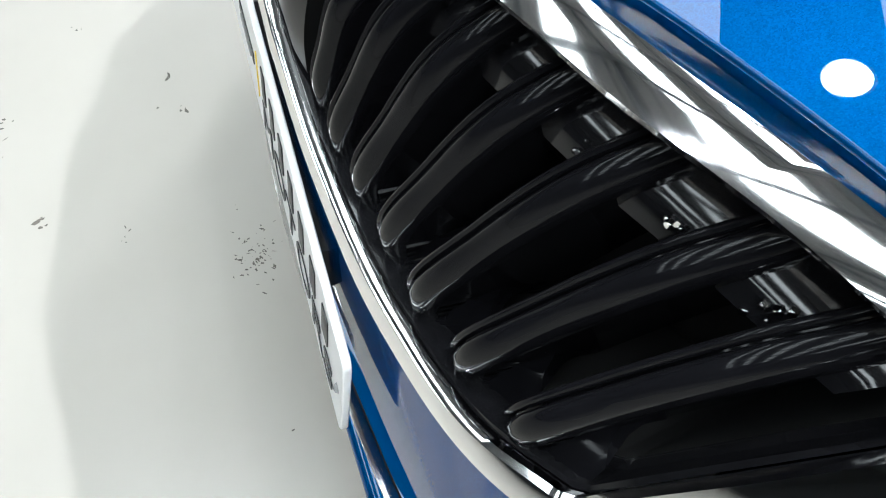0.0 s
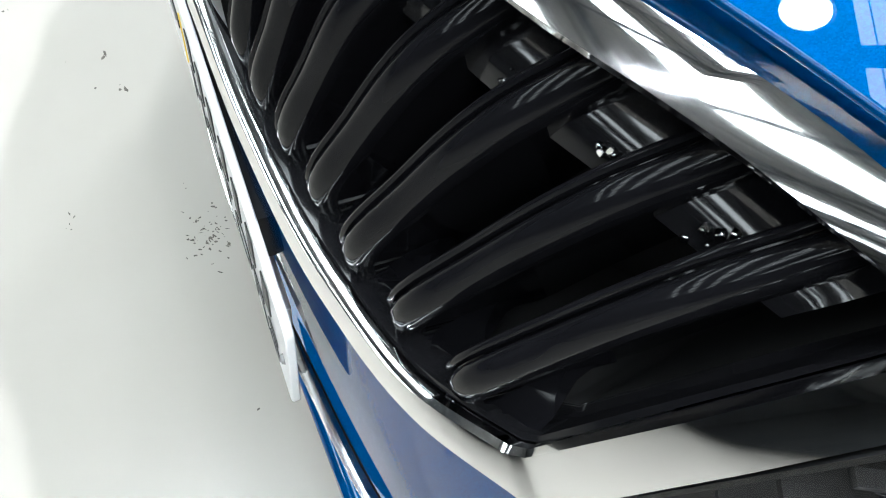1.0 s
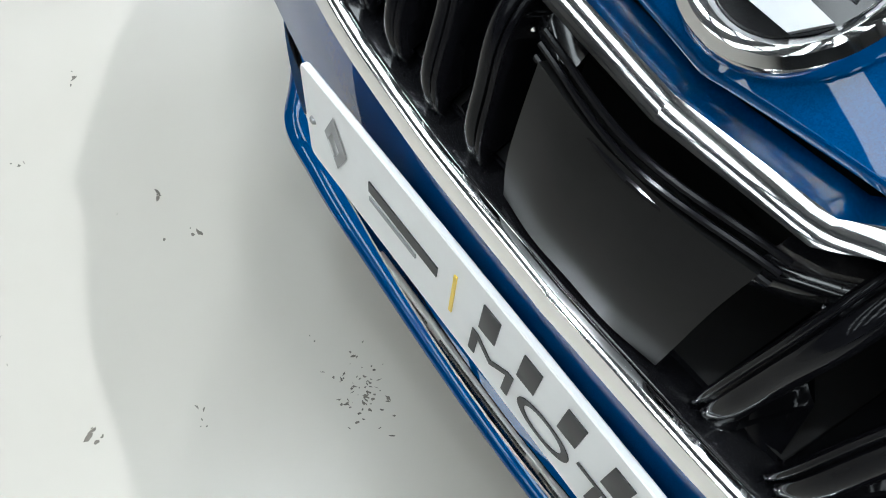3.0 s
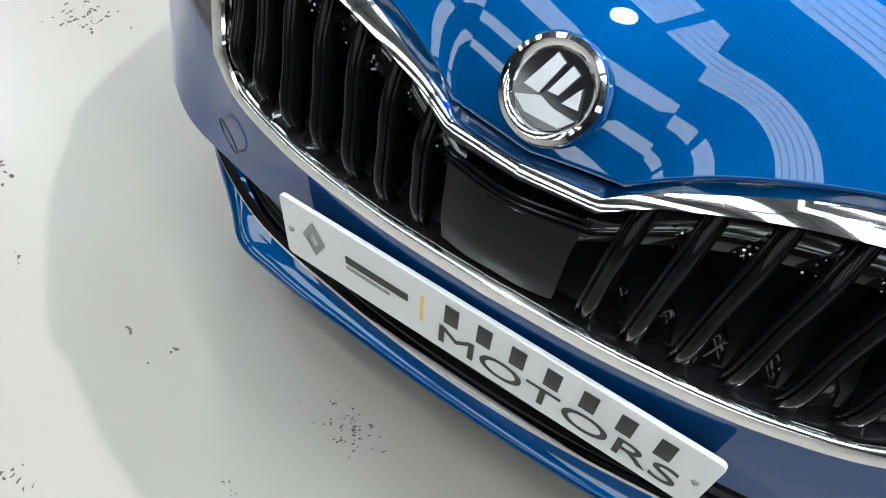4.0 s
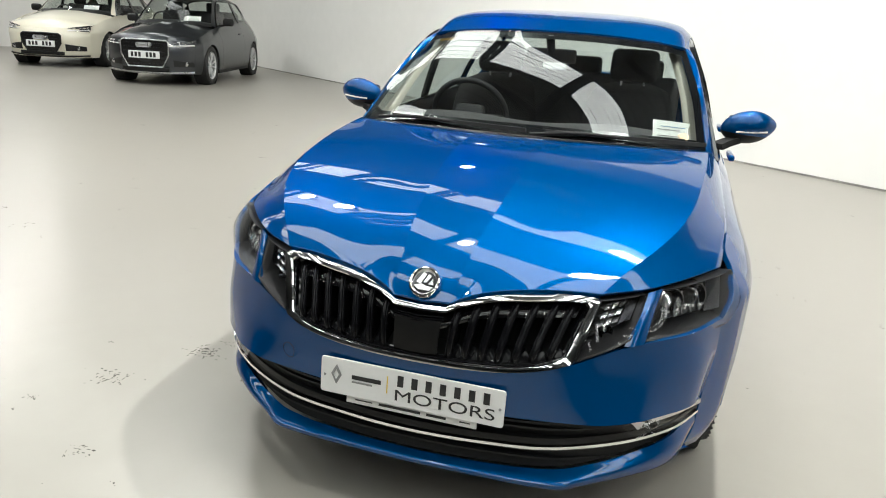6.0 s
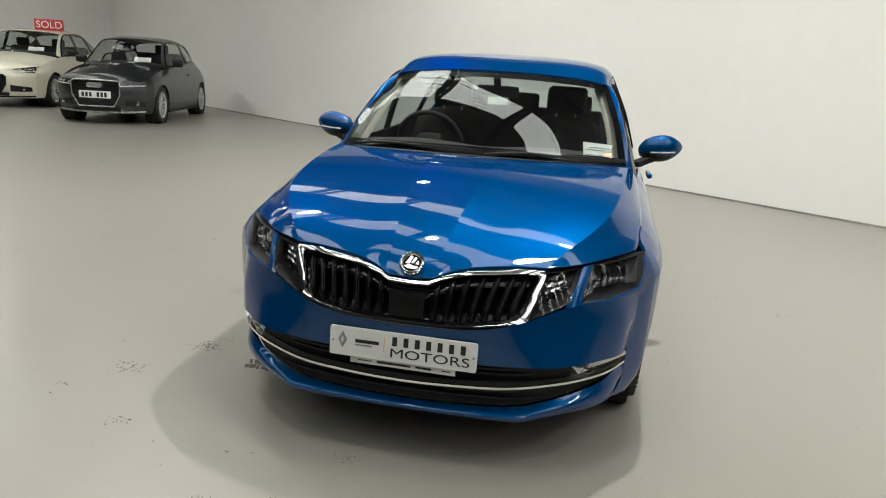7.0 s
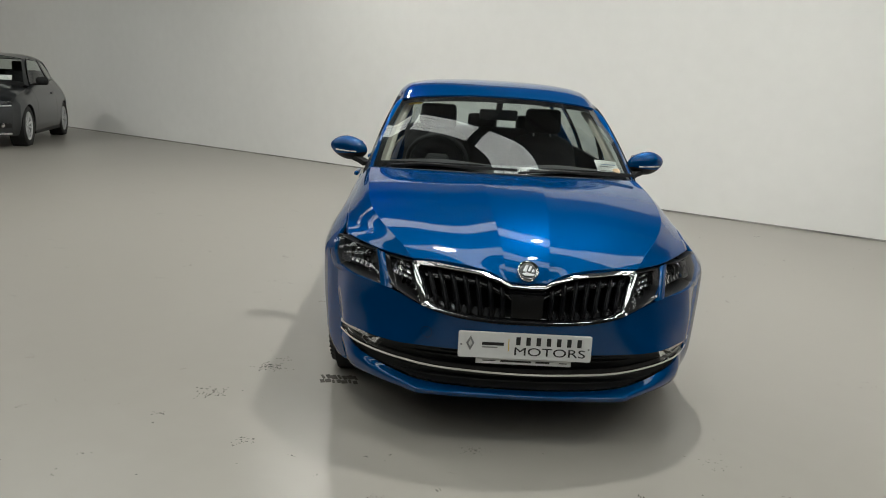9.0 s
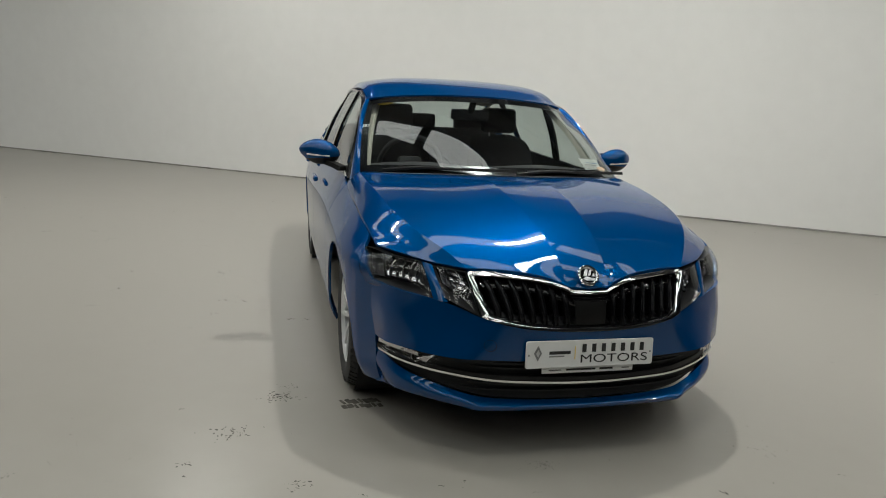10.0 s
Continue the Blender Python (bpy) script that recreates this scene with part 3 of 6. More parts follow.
def grille(car):
    outer = [(0, 0.010, 0.508), (0.14, 0.014, 0.511), (0.27, 0.027, 0.522), (0.355, 0.048, 0.537), (0.406, 0.075, 0.548), (0.413, 0.082, 0.553),
             (0.434, 0.126, 0.63), (0.454, 0.170, 0.698), (0.450, 0.176, 0.704), (0.38, 0.166, 0.706), (0.29, 0.138, 0.703), (0.19, 0.106, 0.694), (0.135, 0.085, 0.680),
             (0.103, 0.073, 0.671), (0.070, 0.056, 0.657), (0, 0.051, 0.655)]
    inner = [(0, 0.014, 0.523), (0.14, 0.018, 0.525), (0.27, 0.032, 0.536), (0.342, 0.050, 0.549), (0.382, 0.073, 0.560), (0.388, 0.079, 0.565),
             (0.409, 0.120, 0.63), (0.427, 0.158, 0.682), (0.421, 0.161, 0.688), (0.36, 0.137, 0.693), (0.29, 0.109, 0.692), (0.19, 0.083, 0.684), (0.140, 0.071, 0.672),
             (0.107, 0.061, 0.663), (0.071, 0.045, 0.647), (0, 0.040, 0.645)]
    o, i = np.array(outer), np.array(inner)
    lift = np.array([(0.0, -0.005, 0.0)] * 6 + [(0.002, -0.006, 0.001)] * 2 + [(0, -0.006, 0.003)] * 8)
    def outline(p):
        side = np.linspace(p[5], p[7], 30)
        return np.vstack((curve_through(p[:5], 50), curve_through(p[4:6], 4)[1:], side[1:], curve_through(p[7:9], 4)[1:], curve_through(p[8:15], 54)[1:], curve_through(p[14:], 10)[1:]))
    knots = np.concatenate((np.linspace(0, 4, 51), np.linspace(4, 5, 5)[1:], np.linspace(5, 7, 30)[1:], np.linspace(7, 8, 5)[1:], np.linspace(8, 14, 55)[1:], np.linspace(14, 15, 11)[1:]))
    o, i = outline(o), outline(i)
    lift = np.stack([np.interp(knots, np.arange(16), lift[:, k]) for k in range(3)], 1)
    rows = [o + (0, 0.012, 0), o + lift * 0.4, o * 0.93 + i * 0.07 + lift, o * 0.5 + i * 0.5 + lift * 1.16, o * 0.10 + i * 0.90 + lift, i + lift * 0.4, i + (0, 0.006, -0.001), i + (0, 0.022, -0.002)]
    g = np.array(rows)
    gl = g.copy()
    gl[..., 0] *= -1
    frame_ = part("grille", join(skin(g, (0.2, 0.3, 0.6)), skin(gl, (-0.2, 0.3, 0.6))), chrome, car, "wide polished chrome grille surround", 32)
    tuck = np.stack([0 * knots, 0 * knots, np.interp(knots, [0, 5, 6, 7, 15], [0.002, 0.002, 0, -0.004, -0.004])], 1)
    bmk = [i + (0, 0.004, 0), i * (0.993, 1, 1) + (0, 0.0045, 0) + tuck, i * (0.99, 1, 1) + (0, 0.022, 0) + tuck * 1.5, i * (0.98, 1, 1) + (0, 0.024, 0) + tuck * 3]
    g = np.array(bmk)
    gl = g.copy()
    gl[..., 0] *= -1
    part("inner_frame", join(skin(g, None), skin(gl, None)), piano_black, frame_, "gloss black inner grille frame")
    back = loft([both([(0, 0.12, 0.50), (0.2, 0.13, 0.50), (0.42, 0.19, 0.53)]), both([(0, 0.15, 0.60), (0.2, 0.17, 0.60), (0.45, 0.22, 0.62)]), both([(0, 0.17, 0.66), (0.2, 0.19, 0.70), (0.46, 0.25, 0.71)])], 20, 10)
    part("radiator_screen", skin(back, (0, 1, 0.6)), dark_void, frame_)
    shroud = np.array([i * (0.982, 1, 1) + (0, 0.0235, 0) + tuck * 3, i * (0.95, 1, 1) + (0, 0.11, 0) + tuck * 5])
    shl = shroud.copy()
    shl[..., 0] *= -1
    part("shroud", join(skin(shroud, None), skin(shl, None)), dark_void, frame_)
    ribs = [(-0.0100, -0.008), (-0.0102, -0.0022), (-0.0096, -0.0002), (-0.0084, 0.0010), (-0.0070, 0.0012), (-0.0056, 0.0004), (-0.0050, -0.0010), (-0.0048, -0.0034), (-0.0036, -0.0036), (-0.0034, -0.0012),
            (-0.0024, 0.0002), (0.0010, 0.0012), (0.0055, 0.0004), (0.0095, -0.0024), (0.0120, -0.0068), (0.0128, -0.0115), (0.0124, -0.0125)]
    prof = [(-0.0085, -0.072)] + ribs + [(0.0085, -0.072)]
    for s in (-1, 1):
        webs = []
        for k in range(7):
            xb = 0.090 + 0.0428 * k
            xt = xb + 0.009 + 0.0068 * min(k, 5)
            yb, zb = bottom_edge(xb)
            yt, zt = top_edge(xt)
            pts = [(xb - 0.002, yb + 0.024, zb - 0.006), (xb, yb + 0.010, zb + 0.000), (xb + (xt - xb) * 0.1, yb + 0.005, zb + 0.018),
                   (xb + (xt - xb) * 0.4, yb + (yt - yb) * 0.35 + 0.001, zb + (zt - zb) * 0.46), (xb + (xt - xb) * 0.75, yb + (yt - yb) * 0.72 + 0.002, zb + (zt - zb) * 0.78), (xt, yt + 0.014, zt - 0.006), (xt + 0.004, yt + 0.045, zt + 0.012)]
            pr = [(u * s * 0.86, v) for u, v in prof]
            sl = sweep(mirror_x(curve_through(pts, 32), s), pr, up=(0, -0.86, 0.5))
            sl.verts.ensure_lookup_table()
            m_ = len(pr)
            for r_ in range(33):
                # the flanks taper off towards both ends
                f_ = min(1.0, 0.12 + 0.88 * min(r_ / 9, (32 - r_) / 4))
                ring_ = [sl.verts[r_ * m_ + j] for j in range(m_)]
                mid_ = (ring_[1].co + ring_[-2].co) / 2
                for j in (0, m_ - 1):
                    ring_[j].co = mid_ + (ring_[j].co - mid_) * f_
                if r_ < 3:
                    c_ = sum((v.co for v in ring_), Vector()) / m_
                    for v in ring_:
                        v.co = c_ + (v.co - c_) * (0.35, 0.75, 0.93)[r_]
            slat = part("slat", sl, slat_black, frame_, "" if k else "curved black double-ribbed grille slat")
            # small glossy fixings near the upper end of each slat
            line_ = curve_through(pts, 32)
            webs.append([line_[i_] + np.array((0.0, 0.014 + d_, -0.009)) for i_, d_ in ((21, 0.006), (23, 0.0), (26, 0.0), (29, 0.002))])
            q0 = line_[21] + np.array((-0.010, 0.008, -0.004))
            rn = random.Random(40 + k)
            chips = bmesh.new()
            for c_ in range(12):
                chips = join(chips, block((rn.uniform(0.0012, 0.0035),) * 3, (s * (q0[0] + rn.uniform(-0.010, 0.010)), q0[1] + 0.006 + rn.uniform(0, 0.010), q0[2] + rn.uniform(-0.009, 0.009) - 0.002), 0.0004, pose(0, 0, 0, rn.uniform(0, 90), rn.uniform(0, 90), rn.uniform(0, 90)), 1))
            part("clip", chips, chrome, slat, "" if k else "small glinting fixing")
        webs = np.array(webs)
        webs = np.concatenate((webs[:1] + (webs[:1] - webs[1:2]) * 0.8, webs, webs[-1:] + (webs[-1:] - webs[-2:-1]) * 0.45))
        wg = loft([mirror_x(webs[:, j], s) for j in range(4)], 48, 9)
        part("grille_web", skin(wg, (0, 0.6, 0.4), 0.004), piano_black, frame_, "gloss black panel behind the slats")
    cov = loft([both([(0, 0.020, 0.531), (0.03, 0.020, 0.531), (0.060, 0.024, 0.532)]), both([(0, 0.018, 0.56), (0.03, 0.0185, 0.56), (0.0615, 0.024, 0.56)]),
                both([(0, 0.024, 0.60), (0.03, 0.0245, 0.60), (0.063, 0.031, 0.60)]), both([(0, 0.031, 0.622), (0.03, 0.032, 0.622), (0.065, 0.038, 0.622)])], 20, 16)
    part("radar_cover", skin(cov, (0, 0.5, 0.58), 0.012), panel_grey, frame_, "flat satin grey radar cover between the slats")
    for k in range(3):
        z = 0.606 + 0.007 * k
        part("rib", tube(curve_through([(-0.07, 0.041 + 0.0016 * k, z + 0.013), (0, 0.030 + 0.0016 * k, z + 0.012), (0.07, 0.041 + 0.0016 * k, z + 0.013)], 12), 0.0018, 8), slat_black, frame_)
    return frame_


def spline(xs, ys):
    """The slopes' slopes of a natural cubic spline through the places, for smooth_at."""
    n = len(xs)
    h, d = np.diff(xs), np.diff(ys) / np.diff(xs)
    a = np.eye(n)
    r = np.zeros(n)
    for i in range(1, n - 1):
        a[i, i - 1:i + 2] = h[i - 1], 2 * (h[i - 1] + h[i]), h[i]
        r[i] = 6 * (d[i] - d[i - 1])
    return np.array(xs, float), np.array(ys, float), np.linalg.solve(a, r)


def smooth_at(x, sp):
    xs, ys, m = sp
    i = int(np.clip(np.searchsorted(xs, x) - 1, 0, len(xs) - 2))
    h = xs[i + 1] - xs[i]
    a, b = (xs[i + 1] - x) / h, (x - xs[i]) / h
    return a * ys[i] + b * ys[i + 1] + ((a ** 3 - a) * m[i] + (b ** 3 - b) * m[i + 1]) * h * h / 6


# The bonnet's lines, from the nose to the windscreen: middle, inner crease, outer crease and shut line.
RISE = [(0.055, 0.662), (0.10, 0.710), (0.15, 0.747), (0.22, 0.786), (0.32, 0.829), (0.42, 0.863), (0.53, 0.892), (0.66, 0.920), (0.80, 0.942), (0.95, 0.956), (1.10, 0.961)]
MIDDLE = [(0, y, z) for y, z in RISE]
INNER = [(x, y + 0.010, z + 0.003 - 0.0003 * k) for k, (x, (y, z)) in enumerate(zip((0.080, 0.087, 0.093, 0.101, 0.111, 0.120, 0.128, 0.136, 0.142, 0.147, 0.150), RISE))]
OUTER = [(0.455, 0.178, 0.714), (0.505, 0.25, 0.755), (0.568, 0.35, 0.793), (0.638, 0.5, 0.836), (0.684, 0.7, 0.878), (0.706, 0.9, 0.907), (0.724, 1.1, 0.926), (0.735, 1.335, 0.944)]
SHUT = [(0.762, 0.482, 0.743), (0.768, 0.53, 0.759), (0.774, 0.60, 0.773), (0.784, 0.70, 0.791), (0.790, 0.86, 0.813), (0.793, 1.04, 0.831), (0.795, 1.22, 0.849), (0.792, 1.375, 0.872)]
NOSE_EDGE = [(0.080, 0.065, 0.665), (0.104, 0.076, 0.681), (0.14, 0.0905, 0.6935), (0.19, 0.108, 0.7035), (0.29, 0.139, 0.713), (0.38, 0.163, 0.7155), (0.455, 0.178, 0.714)]
LAMP_EDGE = [(0.455, 0.178, 0.714), (0.515, 0.216, 0.718), (0.575, 0.260, 0.721), (0.612, 0.294, 0.726), (0.70, 0.396, 0.736), (0.762, 0.482, 0.743)]
REAR_EDGE = [(0.150, 1.110, 0.961), (0.30, 1.130, 0.960), (0.46, 1.172, 0.958), (0.60, 1.235, 0.953), (0.70, 1.300, 0.949), (0.735, 1.335, 0.944)]
NB = (10, 34, 14)


def fair(g, front, rear):
    """Heights of a panel that bends as little as it can between its four edges."""
    nv, nu = g.shape[0], g.shape[1]
    at = np.arange(nv * nu).reshape(nv, nu)
    hu = np.linalg.norm(np.diff(g[..., :2], axis=1), axis=2)
    hv = np.linalg.norm(np.diff(g[..., :2], axis=0), axis=2)
    m = np.zeros((nv * nu, nv * nu))
    r = np.zeros(nv * nu)

    def add(idx, co, want, weight):
        for p, a in zip(idx, co):
            r[p] += weight * a * want
            for q, b in zip(idx, co):
                m[p, q] += weight * a * b
    for j in range(nv):
        for i in range(nu):
            size = hu[j, min(i, nu - 2)] * hv[min(j, nv - 2), i]
            if 0 < i < nu - 1:
                a, b = hu[j, i - 1], hu[j, i]
                add((at[j, i - 1], at[j, i], at[j, i + 1]), (2 / a / (a + b), -2 / a / b, 2 / b / (a + b)), 0, size)
            if 0 < j < nv - 1:
                a, b = hv[j - 1, i], hv[j, i]
                add((at[j - 1, i], at[j, i], at[j + 1, i]), (2 / a / (a + b), -2 / a / b, 2 / b / (a + b)), 0, size)
            if i < nu - 1 and j < nv - 1:
                c = 1.41 / (hu[j, i] * hv[j, i])
                add((at[j, i], at[j, i + 1], at[j + 1, i], at[j + 1, i + 1]), (c, -c, -c, c), 0, size)
            add((at[j, i],), (1,), g[j, i, 2], 1e5 if i in (0, nu - 1) else 40000 * size)
    for i in range(nu):
        add((at[0, i],), (1,), front[i], 500)
        add((at[-1, i],), (1,), rear[i], 1e4)
    return np.linalg.solve(m, r).reshape(nv, nu)


def bonnet_half():
    """A grid [v][u] of places on one half of the bonnet: a low middle, a domed panel and a steep outer band."""
    nv = 64
    v_at = np.linspace(0, 1, nv + 1) ** 1.35

    def along(line):
        p = np.array(line, float)
        run = np.concatenate(([0], np.cumsum(np.linalg.norm(np.diff(p, axis=0), axis=1))))
        sp = [spline(run, p[:, k]) for k in range(3)]
        return np.array([[smooth_at(v * run[-1], q) for q in sp] for v in v_at])
    mid, inn, out, shut = (along(k) for k in (MIDDLE, INNER, OUTER, SHUT))
    edges = (None, curve_through(NOSE_EDGE, NB[1], True), curve_through(LAMP_EDGE, NB[2], True))
    rear = (None, curve_through(REAR_EDGE, NB[1], True), None)
    blocks_ = []
    for k, (a, b) in enumerate(((mid, inn), (inn, out), (out, shut))):
        n = NB[k]
        g = np.zeros((nv + 1, n + 1, 3))
        for i in range(n + 1):
            f = i / n
            g[:, i] = a + (b - a) * f
            if k == 0:
                g[:, i, 2] += 0.0008 * 4 * f * (1 - f)
            elif k == 1:
                g[:, i, 2] += (0.040 * f * (1 - f) - 0.022 * (1 - math.exp(-f / 0.12)) * (1 - f) * np.minimum(3.5 * v_at, 1)) * (1 - 0.45 * v_at)
            else:
                g[:, i, 0] += 0.006 * 4 * f * (1 - f)
                g[:, i, 2] += 0.007 * 4 * f * (1 - f)
        if edges[k] is not None:
            shift = ((1 - v_at) ** 4)[:, None, None] * (edges[k] - g[0])[None]
            if rear[k] is not None:
                shift = shift + (v_at ** 4)[:, None, None] * (rear[k] - g[-1])[None]
            if k == 1:
                g[..., :2] += shift[..., :2]
                g[..., 2] = fair(g, edges[k][:, 2], rear[k][:, 2])
            else:
                g += shift
        blocks_.append(g if k == 0 else g[:, 1:])
    return np.concatenate(blocks_, 1)


def bonnet(car):
    half = bonnet_half()
    rows = np.concatenate((half[:, :0:-1] * np.array((-1, 1, 1)), half), 1)
    bm = skin(rows, INSIDE, 0.014)
    lines = np.concatenate([half[:, k] for k in (NB[0], NB[0] + NB[1])])
    for e in bm.edges:
        if len(e.link_faces) == 2 and e.calc_face_angle() > 0.6:
            e.smooth = False
        elif all(np.abs(lines - (abs(v.co.x), v.co.y, v.co.z)).sum(1).min() < 1e-4 for v in e.verts):
            e.smooth = False
    part("bonnet", bm, blue_paint, car, "glossy metallic blue bonnet with sharp creases", 0)
    m = Matrix.Translation((0, 0.083, 0.706)) @ Vector((0, -0.74, 0.67)).to_track_quat("X", "Z").to_matrix().to_4x4()
    b = part("badge", lathe([(0.030, 0.002), (0.034, 0.008), (0.038, 0.010), (0.042, 0.008), (0.0445, 0.002), (0.0445, -0.006)], 48, m), chrome, car, "round chrome badge on black ground")
    part("disc", lathe([(0.0001, 0.003), (0.033, 0.003)], 32, m), piano_black, b)
    def emblem(pts, h=0.004):
        bm = bmesh.new()
        f = bm.faces.new([bm.verts.new((0.0035, x, z)) for x, z in pts])
        r = bmesh.ops.extrude_face_region(bm, geom=[f])
        bmesh.ops.translate(bm, vec=(h, 0, 0), verts=[v for v in r["geom"] if isinstance(v, bmesh.types.BMVert)])
        bmesh.ops.recalc_face_normals(bm, faces=bm.faces)
        bmesh.ops.transform(bm, matrix=m, verts=bm.verts)
        return bm
    for pts in ([(-0.026, -0.014), (-0.012, -0.023), (0.018, -0.024), (0.027, -0.014), (0.008, -0.012), (-0.006, -0.007)], [(-0.022, -0.004), (-0.008, -0.006), (0.002, 0.022), (-0.007, 0.027), (-0.014, 0.012)],
                [(-0.002, -0.002), (0.007, -0.002), (0.016, 0.018), (0.008, 0.022)], [(0.012, -0.006), (0.026, -0.006), (0.022, 0.010)]):
        part("emblem", emblem(pts), satin_metal, b)


def bumper(car):
    top = [(0, 0.012, 0.506), (0.14, 0.015, 0.509), (0.27, 0.028, 0.520), (0.355, 0.050, 0.535), (0.418, 0.084, 0.549), (0.49, 0.119, 0.577), (0.578, 0.174, 0.598), (0.69, 0.256, 0.611), (side_x(0.40, 0.618), 0.40, 0.618)]
    mid = [(0, 0.009, 0.455), (0.14, 0.012, 0.455), (0.27, 0.024, 0.457), (0.37, 0.043, 0.461), (0.455, 0.075, 0.468), (0.55, 0.127, 0.483), (0.65, 0.2, 0.495), (0.735, 0.288, 0.502), (side_x(0.40, 0.505), 0.40, 0.505)]
    low = [(0, 0.008, 0.394), (0.14, 0.011, 0.394), (0.27, 0.022, 0.394), (0.40, 0.043, 0.395), (0.50, 0.066, 0.397), (0.575, 0.108, 0.398), (0.66, 0.188, 0.397), (0.735, 0.282, 0.394), (side_x(0.385, 0.390), 0.385, 0.390)]
    band = skin(loft([both(r) for r in (top, mid, low)], 110, 16), INSIDE, 0.014)
    fingers = []
    for s in (-1, 1):
        fl = loft([mirror_x([(0.573, 0.254, 0.712), (0.590, 0.264, 0.716), (0.608, 0.284, 0.719)], s), mirror_x([(0.560, 0.200, 0.662), (0.577, 0.210, 0.664), (0.594, 0.232, 0.666)], s),
                   mirror_x([(0.530, 0.140, 0.595), (0.555, 0.150, 0.596), (0.580, 0.172, 0.598)], s)], 8, 14)
        fingers.append(skin(fl, INSIDE, 0.012))
    body = part("front_bumper", join(band, *fingers), blue_paint, car, "glossy metallic blue front bumper")
    lt = [(0, 0.030, 0.228), (0.2, 0.040, 0.229), (0.35, 0.058, 0.234), (0.425, 0.078, 0.240), (0.47, 0.100, 0.247), (0.58, 0.166, 0.270), (0.68, 0.246, 0.298), (side_x(0.375, 0.332) - 0.004, 0.375, 0.332)]
    lf = [(0, -0.002, 0.212), (0.2, 0.004, 0.212), (0.35, 0.013, 0.213), (0.425, 0.025, 0.215), (0.47, 0.058, 0.221), (0.60, 0.150, 0.241), (0.70, 0.250, 0.264), (side_x(0.385, 0.292), 0.385, 0.292)]
    lb = [(0, 0.008, 0.198), (0.2, 0.014, 0.198), (0.35, 0.022, 0.199), (0.425, 0.034, 0.201), (0.47, 0.068, 0.203), (0.59, 0.158, 0.206), (0.69, 0.262, 0.204), (side_x(0.40, 0.19), 0.40, 0.19)]
    lu = [(0, 0.06, 0.186), (0.2, 0.07, 0.186), (0.34, 0.082, 0.187), (0.41, 0.098, 0.188), (0.45, 0.125, 0.188), (0.56, 0.21, 0.188), (0.66, 0.31, 0.186), (0.76, 0.42, 0.182)]
    part("lip", skin(loft([both(r) for r in (lt, lf, lb, lu)], 110, 18), INSIDE, 0.01), blue_paint, body, "metallic blue bumper lip")
    # the dark intake behind
    a = [(0, 0.02, 0.40), (0.2, 0.025, 0.40), (0.42, 0.055, 0.402), (0.6, 0.15, 0.40), (0.72, 0.30, 0.398), (0.757, 0.385, 0.395)]
    b = [(0, 0.055, 0.35), (0.2, 0.06, 0.35), (0.42, 0.095, 0.35), (0.6, 0.19, 0.35), (0.715, 0.335, 0.35), (0.752, 0.41, 0.35)]
    c = [(0, 0.034, 0.233), (0.2, 0.046, 0.233), (0.40, 0.080, 0.241), (0.57, 0.172, 0.272), (0.69, 0.285, 0.305), (0.750, 0.385, 0.332)]
    part("intake", skin(loft([both(r) for r in (a, b, c)], 60, 10), INSIDE), dark_void, body, "dark lower air intake")
    for k, (dz, dy) in enumerate(((0.375, 0.028), (0.355, 0.034), (0.290, 0.034), (0.268, 0.03))):
        path = curve_through([(-0.56, 0.145 + dy, dz), (-0.40, 0.055 + dy, dz), (-0.2, 0.015 + dy, dz), (0, 0.005 + dy, dz), (0.2, 0.015 + dy, dz), (0.40, 0.055 + dy, dz), (0.56, 0.145 + dy, dz)], 40)
        part("intake_bar", sweep(path, [(-0.012, -0.003), (0.012, -0.003), (0.012, 0.003), (-0.012, 0.003)]), black_plastic, body)
    strip = curve_through(both([(0, 0.004, 0.312), (0.21, 0.018, 0.314), (0.36, 0.042, 0.318), (0.49, 0.098, 0.324), (0.60, 0.170, 0.330), (0.69, 0.258, 0.338), (0.746, 0.352, 0.346)]), 90)
    prof = [(-0.004, -0.0042), (-0.002, 0.0), (-0.004, 0.0042), (-0.014, 0.0042), (-0.014, -0.0042)]
    part("chrome_strip", sweep(strip, [(-u, v) for u, v in prof]), chrome, body, "slim chrome strip across the intake")
    part("strip_backing", sweep(strip + np.array((0, 0.036, 0)), [(-0.02, -0.010), (0.014, -0.010), (0.014, 0.009), (-0.02, 0.009)]), black_plastic, body)
    for s in (-1, 1):
        F = mirror_x([(0.550, 0.096, 0.393), (0.742, 0.345, 0.391), (0.742, 0.345, 0.347), (0.588, 0.142, 0.337)], s)
        g = lens_patch(F, (s * 0.012, -0.016, 0))
        fog = part("fog_lamp", skin(lens_patch(F, (s * 0.012, -0.016, 0), back=0.04, shrink=0.08), INSIDE), lamp_grey, body, "clear corner lamp with silver reflector")
        ln = part("lens", skin(g, INSIDE), lamp_glass, fog)
        ln.visible_shadow = False
        rnd = random.Random(3)
        F2 = [np.array(q) for q in F]
        g2 = np.array([[(F2[0] * (1 - i / 12) + F2[1] * i / 12) * (0.85 - 0.7 * j / 4) + (F2[3] * (1 - i / 12) + F2[2] * i / 12) * (0.15 + 0.7 * j / 4) + np.array((0, 0.012 + rnd.uniform(0, 0.012), 0)) for i in range(1, 12)] for j in range(5)])
        fp = skin(g2, INSIDE)
        for f2 in fp.faces:
            f2.smooth = False
        part("reflector_panel", fp, satin_metal, fog, "silver fluted reflector panel")
        part("reflector", bowl((s * 0.63, 0.2, 0.362), 0.02, 0.02, (s * 0.3, -1, 0.1)), reflector, fog)
